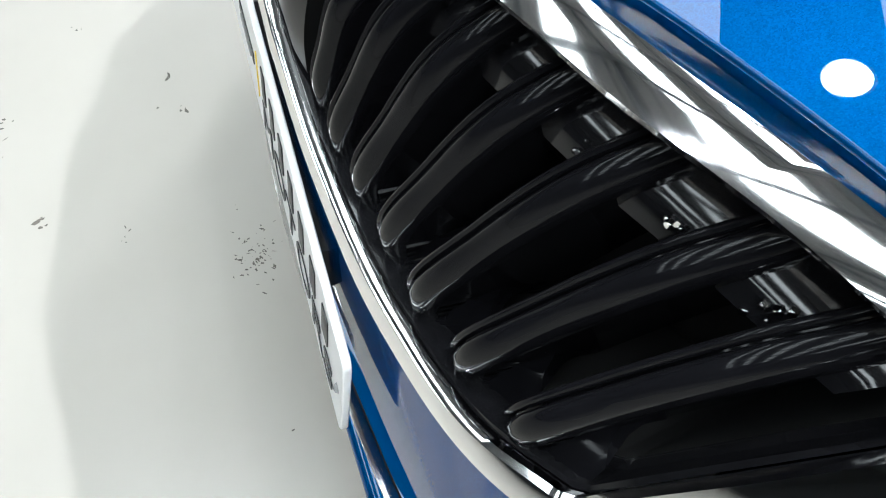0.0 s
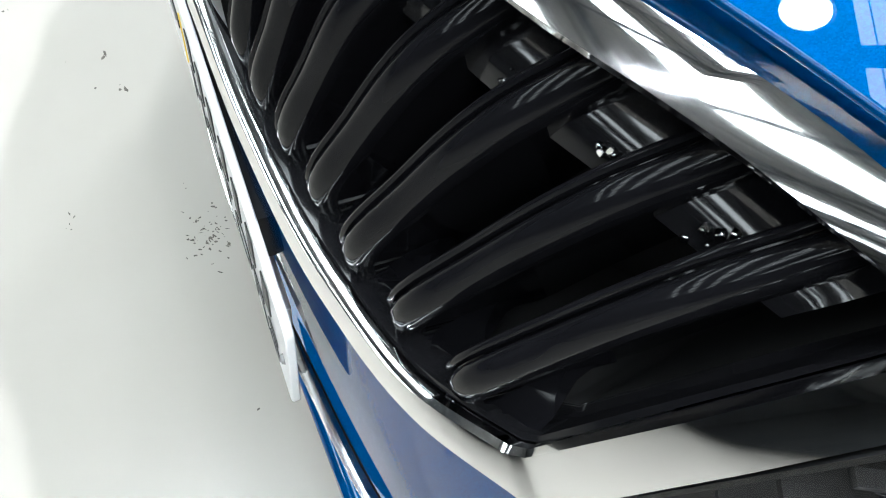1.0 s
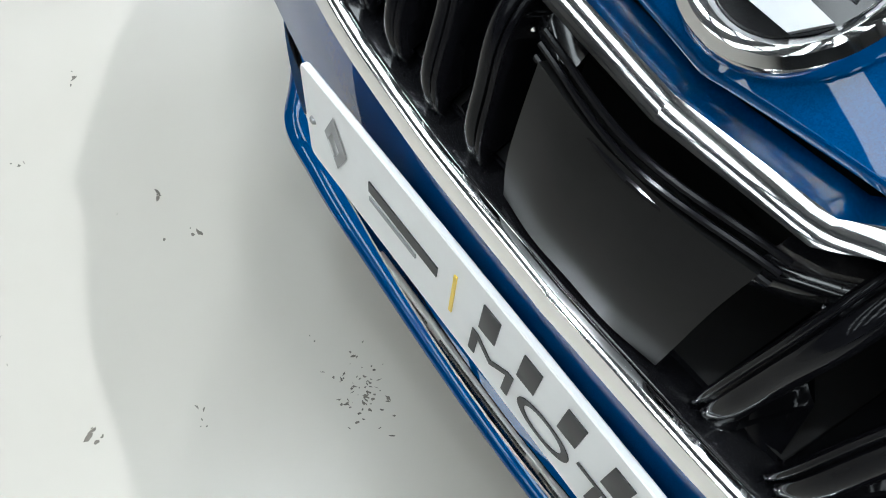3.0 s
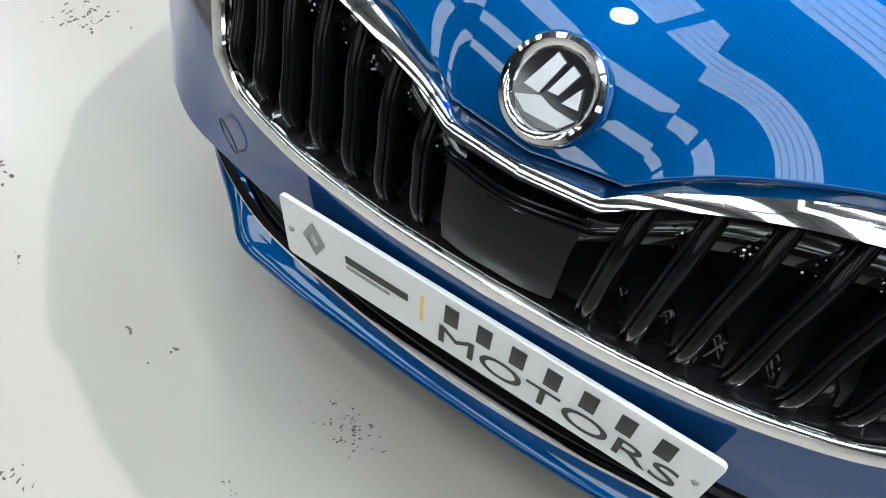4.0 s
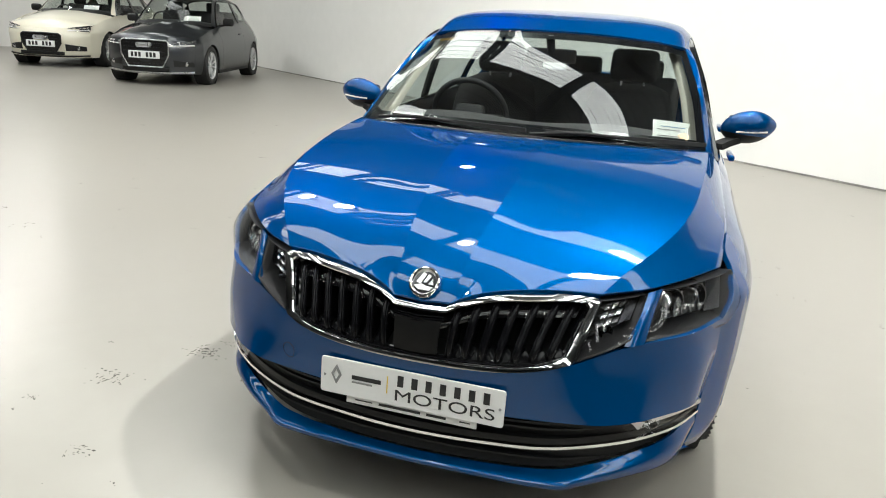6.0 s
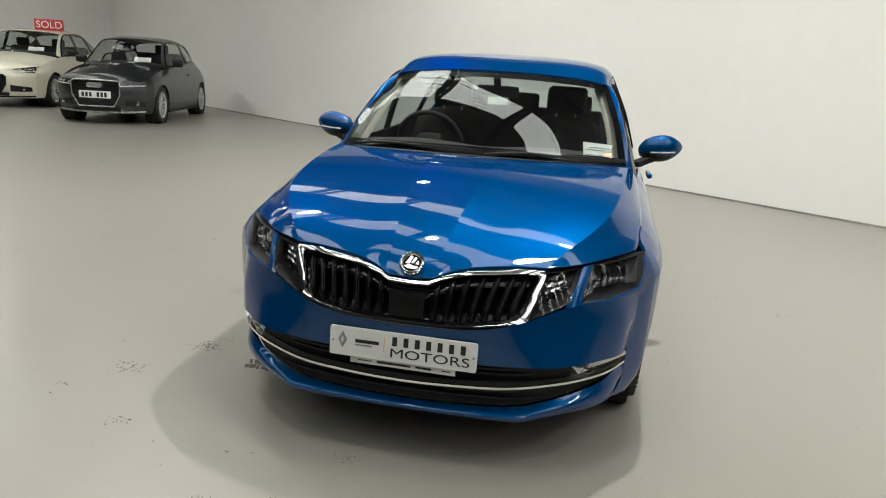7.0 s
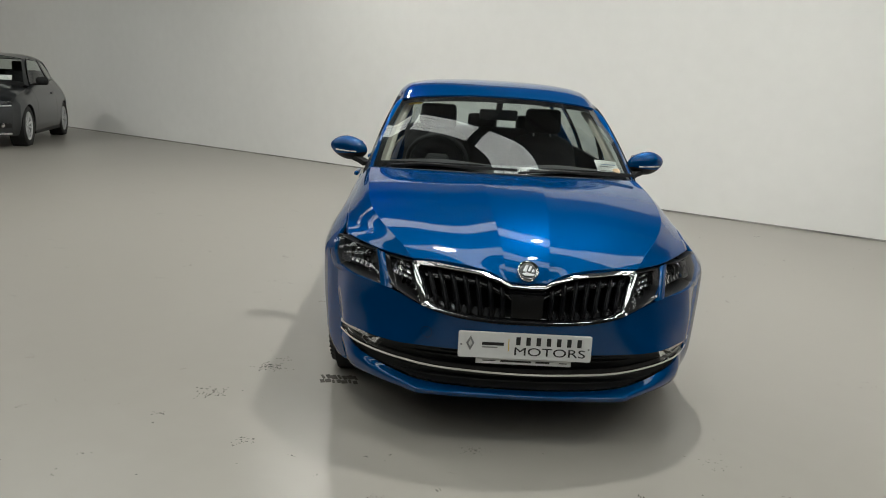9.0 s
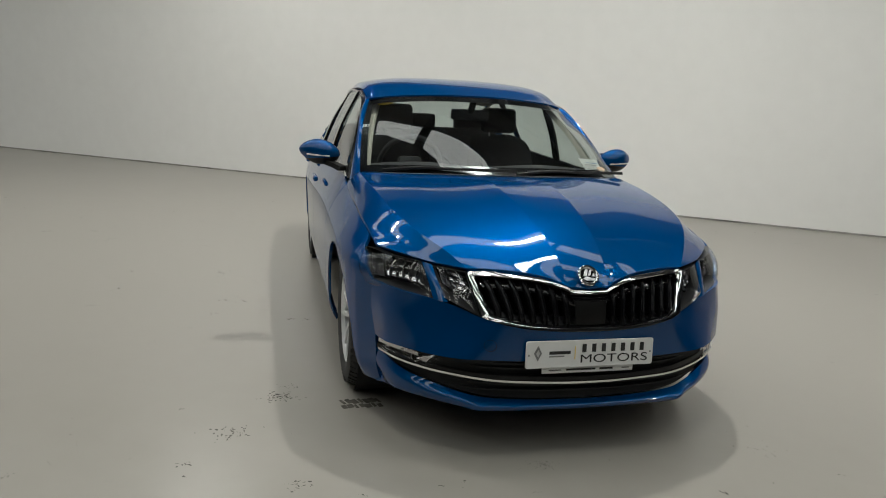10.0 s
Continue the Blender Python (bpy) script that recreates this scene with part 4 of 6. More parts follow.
        part("shelf", sweep(mirror_x(curve_through([(0.62, 0.19, 0.376), (0.69, 0.265, 0.380), (0.75, 0.345, 0.384)], 10), s), [(-0.01, -0.007), (0.012, -0.007), (0.012, 0.007), (-0.01, 0.007)]), satin_metal, fog)
    # towing eye cover
    ring = [(-0.385 + 0.022 * math.cos(t), 0.043 + 0.010 * math.cos(t) * -0.9 - 0.0012, 0.452 + 0.022 * math.sin(t)) for t in np.linspace(0, 2 * math.pi, 28, endpoint=False)]
    part("towing_eye_cover", tube(ring, 0.0008, 5, True, up=(0, -1, 0)), dark_void, body)
    return body


def number_plate(car_front_y):
    p = thing("dealer_plate", "white dealer name plate with black lettering under clear holder", "plate", m=pose(0, -0.030, 0.001, -4))
    r = 0.008
    out = []
    for cx, cz, a0 in ((0.252, 0.470, 0), (-0.252, 0.470, 90), (-0.252, 0.382, 180), (0.252, 0.382, 270)):
        out += [(cx + r * math.cos(radians(a0 + k * 22.5)), cz + r * math.sin(radians(a0 + k * 22.5))) for k in range(5)]
    part("panel", plate_of(out, 0.006, Matrix.Translation((0, -0.004, 0)), 0.001), white_plastic, p)
    part("back_plate", block((0.30, 0.022, 0.05), (0.002, 0.012, 0.422), 0.003), black_plastic, p)
    part("strip", block((0.375, 0.005, 0.030), (0, 0.013, 0.362), 0.002), white_plastic, p, "white lower strip with small print")
    y = -0.0045
    for k in range(7):
        x0 = -0.040 + 0.0397 * k
        part("letter_bar", block((0.017, 0.0012, 0.032), (x0 + 0.013, y, 0.447), 0.0004), ink, p)
    part("lettering", fit_text("MOTORS", -0.040, 0.236, 0.390, 0.422, y), ink, p, "black capital lettering")
    part("divider", block((0.003, 0.0012, 0.050), (-0.064, y, 0.430)), yellow_ink, p, "thin yellow divider")
    part("word_bar", block((0.085, 0.0012, 0.012), (-0.125, y, 0.432)), ink, p)
    part("small_print", block((0.06, 0.0012, 0.005), (-0.137, y, 0.418)), ink_grey, p)
    dia = [(-0.213, 0.462), (-0.197, 0.432), (-0.213, 0.402), (-0.229, 0.432)]
    hole = [(-0.213, 0.447), (-0.221, 0.432), (-0.213, 0.417), (-0.205, 0.432)]
    bm = bmesh.new()
    vo = [bm.verts.new((x, y - 0.0005, z)) for x, z in dia]
    vi = [bm.verts.new((x, y - 0.0025, z)) for x, z in (hole[0], hole[3], hole[2], hole[1])]
    for k in range(4):
        bm.faces.new((vo[k], vo[(k + 1) % 4], vi[(k + 1) % 4], vi[k]))
    part("emblem", bm, ink_grey, p, "plain silver diamond shape")
    for k, (x, w) in enumerate(((-0.135, 0.05), (-0.03, 0.12), (0.075, 0.055), (0.155, 0.03))):
        part("small_print", block((w, 0.0012, 0.007 if k in (1, 2) else 0.003), (x, 0.0100, 0.360)), ink, p)
    for x in (-0.248, 0.248):
        part("screw", lathe([(0.0001, 0.003), (0.003, 0.002), (0.004, 0)], 12, Matrix.Translation((x, -0.004, 0.425)) @ pose(0, 0, 0, 0, 0, -90)), ink_grey, p)


def glass_rows():
    base = [(0, 1.150, 0.966), (0.24, 1.163, 0.965), (0.46, 1.206, 0.961), (0.62, 1.270, 0.954), (0.732, 1.350, 0.942)]
    mid = [(0, 1.515, 1.177), (0.23, 1.528, 1.175), (0.43, 1.565, 1.166), (0.58, 1.609, 1.152), (0.684, 1.673, 1.136)]
    top = [(0, 1.865, 1.352), (0.21, 1.876, 1.349), (0.39, 1.905, 1.338), (0.52, 1.94, 1.325), (0.608, 1.980, 1.306)]
    return base, mid, top


def cabin(car):
    base, mid, top = glass_rows()
    g = loft([both(r) for r in (base, mid, top)], 48, 24)
    ws = part("windscreen", skin(g, (0, 2.6, 0.9)), glass, car, "clear windscreen reflecting the roof")
    ws.visible_shadow = False
    inn = g + np.array((0, 0.004, -0.003))
    strips = [skin(k, (0, 2.6, 0.9)) for k in (inn[:3, :], inn[-3:, :], inn[:, -3:], inn[:, :3])]
    part("black_border", join(*strips), piano_black, ws, "black printed glass border")
    # roof
    q0 = [(0, 1.868, 1.358), (0.21, 1.879, 1.355), (0.39, 1.908, 1.344), (0.52, 1.943, 1.330), (0.609, 1.983, 1.312), (0.617, 2.01, 1.304)]
    q1 = [(0, 2.10, 1.424), (0.21, 2.10, 1.421), (0.40, 2.11, 1.411), (0.52, 2.12, 1.395), (0.585, 2.13, 1.377), (0.622, 2.14, 1.350)]
    q2 = [(0, 2.60, 1.466), (0.21, 2.60, 1.463), (0.40, 2.60, 1.451), (0.53, 2.60, 1.430), (0.595, 2.60, 1.408), (0.628, 2.60, 1.375)]
    q3 = [(0, 3.15, 1.440), (0.21, 3.15, 1.437), (0.39, 3.15, 1.425), (0.51, 3.15, 1.402), (0.575, 3.15, 1.376), (0.608, 3.15, 1.342)]
    q4 = [(0, 3.52, 1.365), (0.2, 3.52, 1.362), (0.37, 3.515, 1.350), (0.48, 3.51, 1.330), (0.545, 3.50, 1.308), (0.585, 3.49, 1.28)]
    part("roof", skin(loft([both(r) for r in (q0, q1, q2, q3, q4)], 60, 40), (0, 2.6, 0.9), 0.012), blue_paint, car, "metallic blue roof")
    part("aerial", join(sweep(curve_through([(0, 3.30, 1.385), (0, 3.34, 1.41), (0, 3.42, 1.455)], 8), [(-0.006, -0.006), (0.006, -0.006), (0.004, 0.006), (-0.004, 0.006)], up=(1, 0, 0), scales=np.linspace(1.6, 0.5, 9))), black_plastic, car)
    # rear screen and tailgate
    h0 = [(0, 3.53, 1.350), (0.3, 3.525, 1.342), (0.50, 3.515, 1.312), (0.575, 3.50, 1.275)]
    h1 = [(0, 3.95, 1.205), (0.3, 3.945, 1.198), (0.52, 3.93, 1.170), (0.61, 3.91, 1.130)]
    h2 = [(0, 4.28, 1.060), (0.3, 4.275, 1.055), (0.54, 4.25, 1.035), (0.64, 4.22, 1.010)]
    h3 = [(0, 4.55, 1.030), (0.3, 4.545, 1.028), (0.54, 4.50, 1.01), (0.66, 4.45, 0.98)]
    h4 = [(0, 4.625, 0.85), (0.3, 4.62, 0.85), (0.58, 4.56, 0.84), (0.72, 4.45, 0.82)]
    h5 = [(0, 4.66, 0.50), (0.3, 4.655, 0.50), (0.62, 4.59, 0.50), (0.78, 4.46, 0.50)]
    h6 = [(0, 4.60, 0.24), (0.3, 4.595, 0.24), (0.62, 4.54, 0.24), (0.76, 4.42, 0.24)]
    rs = part("rear_screen", skin(loft([both(r) for r in (h0, h1, h2)], 24, 14), (0, 2.6, 0.6)), glass, car, "clear rear screen")
    rs.visible_shadow = False
    part("tailgate", skin(loft([both(r) for r in (h2, h3, h4, h5, h6)], 30, 30), (0, 2.6, 0.6), 0.012), blue_paint, car)
    for s in (-1, 1):
        e_in = [base[-1], mid[-1], top[-1], (0.609, 1.983, 1.312)]
        e_out = [(0.775, 1.405, 0.892), (0.708, 1.69, 1.125), (0.648, 1.965, 1.283), (0.618, 2.06, 1.325)]
        e_mid = [(0.757, 1.375, 0.920), (0.699, 1.680, 1.134), (0.630, 1.972, 1.302), (0.614, 2.02, 1.318)]
        part("pillar", skin(loft([mirror_x(r, s) for r in (e_in, e_mid, e_out)], 24, 6), (0, 2.6, 0.8), 0.01), blue_paint, car)
        lo = [(float(np.interp(y, T_Y, T_X)) - 0.006, y, float(np.interp(y, T_Y, T_Z)) + 0.004) for y in (1.50, 1.75, 2.1, 2.6, 3.1, 3.6)]
        hi = [(0.745, 1.56, 1.00), (0.672, 1.87, 1.225), (0.632, 2.12, 1.33), (0.632, 2.6, 1.358), (0.612, 3.12, 1.328), (0.592, 3.48, 1.272)]
        gl = part("side_glass", skin(loft([mirror_x(lo, s), mirror_x([tuple((np.array(a) + b) / 2 + (0.012, 0, 0)) for a, b in zip(lo, hi)], s), mirror_x(hi, s)], 40, 8), (0, 2.6, 0.9)), glass, car)
        gl.visible_shadow = False
        rail = curve_through(mirror_x([(0.775, 1.42, 0.895), (0.70, 1.72, 1.135), (0.640, 2.0, 1.297), (0.628, 2.3, 1.345), (0.632, 2.6, 1.362), (0.612, 3.12, 1.332), (0.59, 3.50, 1.275), (0.66, 3.95, 1.08), (0.70, 4.2, 1.0)], s), 60)
        part("window_seal", sweep(rail, [(-0.012, -0.006), (0.012, -0.006), (0.012, 0.006), (-0.012, 0.006)]), piano_black, car)
        belt = curve_through(mirror_x([(0.785, 1.47, 0.898), (0.79, 1.75, 0.925), (0.795, 2.1, 0.937), (0.80, 2.6, 0.950), (0.79, 3.2, 0.970), (0.77, 3.6, 0.985)], s), 40)
        part("belt_moulding", sweep(belt, [(-0.008, -0.006), (0.010, -0.006), (0.010, 0.006), (-0.008, 0.006)]), chrome, car)
        for y0, y1, w in ((2.40, 2.34, 0.045), (3.14, 3.20, 0.04)):
            i0 = (float(np.interp(y0, T_Y, T_X)), y0, float(np.interp(y0, T_Y, T_Z)))
            i1 = (0.632, y1, 1.355) if y0 < 3 else (0.606, y1, 1.325)
            part("door_pillar", sweep(curve_through(mirror_x([i0, (0.5 * (i0[0] + i1[0]) + 0.014, (y0 + y1) / 2, 1.15), i1], s), 8), [(-w, -0.008), (w, -0.008), (w, 0.008), (-w, 0.008)], up=(s, 0, 0.4)), piano_black, car)
        qp = [(0.785, 3.50, 0.985), (0.765, 3.75, 0.99), (0.70, 4.22, 1.0)]
        qt = [(0.592, 3.49, 1.275), (0.615, 3.9, 1.125), (0.645, 4.22, 1.012)]
        part("rear_pillar", skin(loft([mirror_x(qp, s), mirror_x(qt, s)], 14, 8), (0, 2.6, 0.7), 0.01), blue_paint, car)


def mirror(car, s):
    body = bmesh.new()
    bmesh.ops.create_uvsphere(body, u_segments=28, v_segments=18, radius=1)
    for v in body.verts:
        x, y, z = v.co
        taper = 1 - 0.28 * max(x, 0) ** 2
        yb = y * 0.055 if y < 0 else y * 0.042
        v.co = (x * 0.115, yb * taper + 0.02 * x * x, z * 0.073 * taper * (1.0 if z > 0 else 0.92) + 0.006 * x)
    for f in body.faces:
        f.smooth = True
    m = Matrix.Translation((s * 0.914, 1.742, 1.005)) @ Matrix.Diagonal((s, 1, 1, 1)) @ pose(0, 0, 0, 0, -4, 6)
    bmesh.ops.transform(body, matrix=m, verts=body.verts)
    if s < 0:
        bmesh.ops.reverse_faces(body, faces=body.faces)
    low = body.copy()
    bmesh.ops.bisect_plane(body, geom=list(body.verts) + list(body.edges) + list(body.faces), plane_co=(s * 0.9, 1.74, 0.978), plane_no=(s * 0.08, 0, 1), clear_inner=True)
    bmesh.ops.bisect_plane(low, geom=list(low.verts) + list(low.edges) + list(low.faces), plane_co=(s * 0.9, 1.74, 0.9775), plane_no=(s * 0.08, 0, 1), clear_outer=True)
    mo = part("door_mirror", body, blue_paint, car, "metallic blue door mirror shell with black foot")
    part("base", low, black_plastic, mo)
    part("foot", sweep(mirror_x(curve_through([(0.79, 1.66, 0.925), (0.82, 1.69, 0.938), (0.865, 1.725, 0.952)], 8), s), [(-0.03, -0.014), (0.03, -0.014), (0.026, 0.012), (-0.026, 0.012)]), black_plastic, mo)
    part("mirror_glass", block((0.15, 0.004, 0.09), (s * 0.905, 1.788, 1.005), 0.01), reflector, mo)
    part("indicator", tube(mirror_x([(0.86, 1.692, 0.988), (0.93, 1.69, 0.992), (0.985, 1.712, 0.995)], s), 0.004, 8), white_plastic, mo)


def wiper(car, a, b, c):
    w = part("wiper", tube(curve_through([a, tuple((np.array(a) + c) / 2 + (0, -0.012, 0.012)), c], 8), 0.007, 8), black_plastic, car, "black wiper arm at rest")
    part("blade", sweep(curve_through([b, c, tuple(2 * np.array(c) - np.array(b))], 10), [(-0.008, -0.005), (0.008, -0.005), (0.003, 0.009), (-0.003, 0.009)]), black_plastic, w)


def interior(car):
    d = loft([both([(0, 1.20, 0.930), (0.35, 1.25, 0.930), (0.66, 1.38, 0.915)]), both([(0, 1.45, 0.955), (0.35, 1.46, 0.965), (0.68, 1.48, 0.945)]), both([(0, 1.68, 0.935), (0.35, 1.69, 0.955), (0.69, 1.68, 0.935)]),
              both([(0, 1.74, 0.86), (0.35, 1.75, 0.88), (0.70, 1.72, 0.86)]), both([(0, 1.70, 0.45), (0.35, 1.70, 0.45), (0.70, 1.70, 0.45)])], 30, 24)
    part("dashboard", skin(d, (0, 1.6, 0.3)), dash_black, car, "dark soft-touch dashboard")
    ring = [(-0.37 + 0.185 * math.cos(t), 1.86 - 0.065 * math.sin(t), 0.935 + 0.172 * math.sin(t)) for t in np.linspace(0, 2 * math.pi, 40, endpoint=False)]
    sw = part("steering_wheel", tube(ring, 0.015, 10, True, up=(0, -0.9, -0.3)), dash_black, car, "dark three-spoke steering wheel")
    part("hub", block((0.15, 0.05, 0.13), (-0.37, 1.84, 0.93), 0.03, pose(0, 0, 0, -20)), dash_black, sw)
    for dx, dz in ((-0.12, 0.0), (0.12, 0.0), (0, -0.11)):
        part("spoke", tube([(-0.37, 1.845, 0.93), (-0.37 + dx * 1.4, 1.86, 0.935 + dz * 1.4)], 0.013, 8), dash_black, sw)
    for x in (-0.37, 0.37):
        back = loft([[(x - 0.24, 2.30, 0.55), (x - 0.15, 2.26, 0.55), (x, 2.285, 0.55), (x + 0.15, 2.26, 0.55), (x + 0.24, 2.30, 0.55)], [(x - 0.25, 2.36, 0.8), (x - 0.16, 2.31, 0.8), (x, 2.335, 0.8), (x + 0.16, 2.31, 0.8), (x + 0.25, 2.36, 0.8)],
                     [(x - 0.20, 2.45, 1.06), (x - 0.14, 2.42, 1.06), (x, 2.42, 1.07), (x + 0.14, 2.42, 1.06), (x + 0.20, 2.45, 1.06)], [(x - 0.17, 2.52, 1.08), (x - 0.12, 2.52, 1.10), (x, 2.52, 1.10), (x + 0.12, 2.52, 1.10), (x + 0.17, 2.52, 1.08)],
                     [(x - 0.22, 2.47, 0.6), (x - 0.12, 2.49, 0.6), (x, 2.49, 0.6), (x + 0.12, 2.49, 0.6), (x + 0.22, 2.47, 0.6)]], 16, 28)
        st = part("front_seat", skin(back, None), fabric, car, "dark fabric front seat")
        part("headrest", block((0.25, 0.09, 0.17), (x, 2.48, 1.20), 0.035, pose(0, 0, 0, -10), 4), fabric, st)
        for dx in (-0.06, 0.06):
            part("headrest_post", tube([(x + dx, 2.475, 1.08), (x + dx, 2.485, 1.14)], 0.006, 8, up=(1, 0, 0)), satin_metal, st)
        part("cushion", block((0.5, 0.55, 0.16), (x, 2.06, 0.50), 0.05, None, 3), fabric, st)
    rb = part("rear_seat", block((1.28, 0.16, 0.62), (0, 3.30, 0.80), 0.06, pose(0, 0, 0, -18), 3), fabric, car, "dark fabric rear bench")
    for x in (-0.40, 0, 0.40):
        part("headrest", block((0.24, 0.08, 0.13), (x, 3.40, 1.14), 0.03, None, 3), fabric, rb)
    part("parcel_shelf", block((1.2, 0.75, 0.02), (0, 3.80, 0.99), 0.006), black_plastic, car)
    part("cabin_floor", block((1.5, 3.0, 0.03), (0, 2.7, 0.28), 0.01), fabric, car)
    part("underbody", block((1.40, 4.1, 0.05), (0, 2.45, 0.20), 0.02), dark_void, car)
    for s in (-1, 1):
        dt = loft([mirror_x([(0.765, 1.42, 0.30), (0.77, 2.4, 0.30), (0.76, 3.4, 0.30)], s), mirror_x([(0.765, 1.42, 0.80), (0.775, 2.4, 0.86), (0.765, 3.4, 0.88)], s), mirror_x([(0.768, 1.45, 0.90), (0.78, 2.4, 0.945), (0.765, 3.4, 0.975)], s)], 12, 8)
        part("door_trim", skin(dt, None), dash_black, car)
        part("pillar_trim", skin(loft([mirror_x([(0.655, 1.50, 0.925), (0.605, 1.76, 1.125), (0.535, 2.02, 1.285)], s), mirror_x([(0.680, 1.45, 0.93), (0.628, 1.725, 1.128), (0.557, 1.995, 1.295)], s), mirror_x([(0.715, 1.47, 0.92), (0.655, 1.75, 1.12), (0.585, 2.03, 1.29)], s)], 10, 6), (0, 1.0, 1.0)), beige_trim, car, "beige pillar trim")
        part("well", lathe([(0.35, -0.12), (0.352, 0.10), (0.10, 0.12), (0.09, 0.1)], 32, Matrix.Translation((s * 0.69, FRONT_AXLE, AXLE_Z)) @ Matrix.Diagonal((-s, 1, 1, 1))), dark_void, car)
        part("well", lathe([(0.35, -0.12), (0.352, 0.10), (0.10, 0.12), (0.09, 0.1)], 32, Matrix.Translation((s * 0.74, REAR_AXLE, AXLE_Z)) @ Matrix.Diagonal((-s, 1, 1, 1))), dark_void, car)
    hl = loft([both([(0, 1.90, 1.335), (0.3, 1.93, 1.325), (0.56, 2.0, 1.29)]), both([(0, 2.6, 1.41), (0.3, 2.6, 1.40), (0.58, 2.6, 1.36)]), both([(0, 3.48, 1.33), (0.3, 3.48, 1.325), (0.54, 3.46, 1.28)])], 16, 14)
    part("headlining", skin(hl, None), beige_trim, car)
    mi = part("rear_view_mirror", block((0.24, 0.03, 0.065), (0, 1.90, 1.245), 0.014, pose(0, 0, 0, 10), 3), dash_black, car)
    part("stalk", tube([(0, 1.83, 1.325), (0, 1.89, 1.265)], 0.02, 10, up=(1, 0, 0)), dash_black, mi)
    fw = loft([both([(0, 0.42, 0.25), (0.4, 0.45, 0.25), (0.62, 0.55, 0.25)]), both([(0, 0.42, 0.62), (0.4, 0.45, 0.62), (0.66, 0.6, 0.66)])], 10, 4)
    part("front_bulkhead", skin(fw, None), dark_void, car)
    part("scuttle", skin(loft([both([(0, 1.085, 0.945), (0.3, 1.10, 0.942), (0.56, 1.19, 0.930), (0.74, 1.35, 0.895)]), both([(0, 1.20, 0.955), (0.3, 1.22, 0.953), (0.56, 1.29, 0.945), (0.735, 1.39, 0.915)])], 20, 4), (0, 1.2, 0.5)), black_plastic, car)


def blue_car():
    car = thing("blue_car", "glossy metallic blue saloon hatchback with chrome grille on the floor", "car")
    grille(car)
    bonnet(car)
    bumper(car)
    cabin(car)
    interior(car)
    for s in (-1, 1):
        headlamps(car, s)
        part("fender", side_panel(0.385, 1.398, s, fender_start), blue_paint, car)
        d = part("front_door", side_panel(1.403, 2.42, s), blue_paint, car)
        part("handle", block((0.03, 0.20, 0.03), (s * 0.908, 2.26, 0.80), 0.012, None, 3), blue_paint, d)
        d = part("rear_door", side_panel(2.425, REAR_AXLE - 0.1, s), blue_paint, car)
        part("handle", block((0.03, 0.20, 0.03), (s * 0.908, 3.20, 0.83), 0.012, None, 3), blue_paint, d)
        part("rear_quarter", side_panel(REAR_AXLE - 0.095, 4.55, s), blue_paint, car)
        mirror(car, s)
        wheel(car, s * 0.744, FRONT_AXLE, s)
        wheel(car, s * 0.768, REAR_AXLE, s)
    wiper(car, (-0.62, 1.27, 0.965), (-0.55, 1.250, 0.980), (-0.25, 1.180, 0.984))
    wiper(car, (0.06, 1.145, 0.971), (0.12, 1.160, 0.984), (0.42, 1.212, 0.980))
    return car


blue_car()
number_plate(0.0)


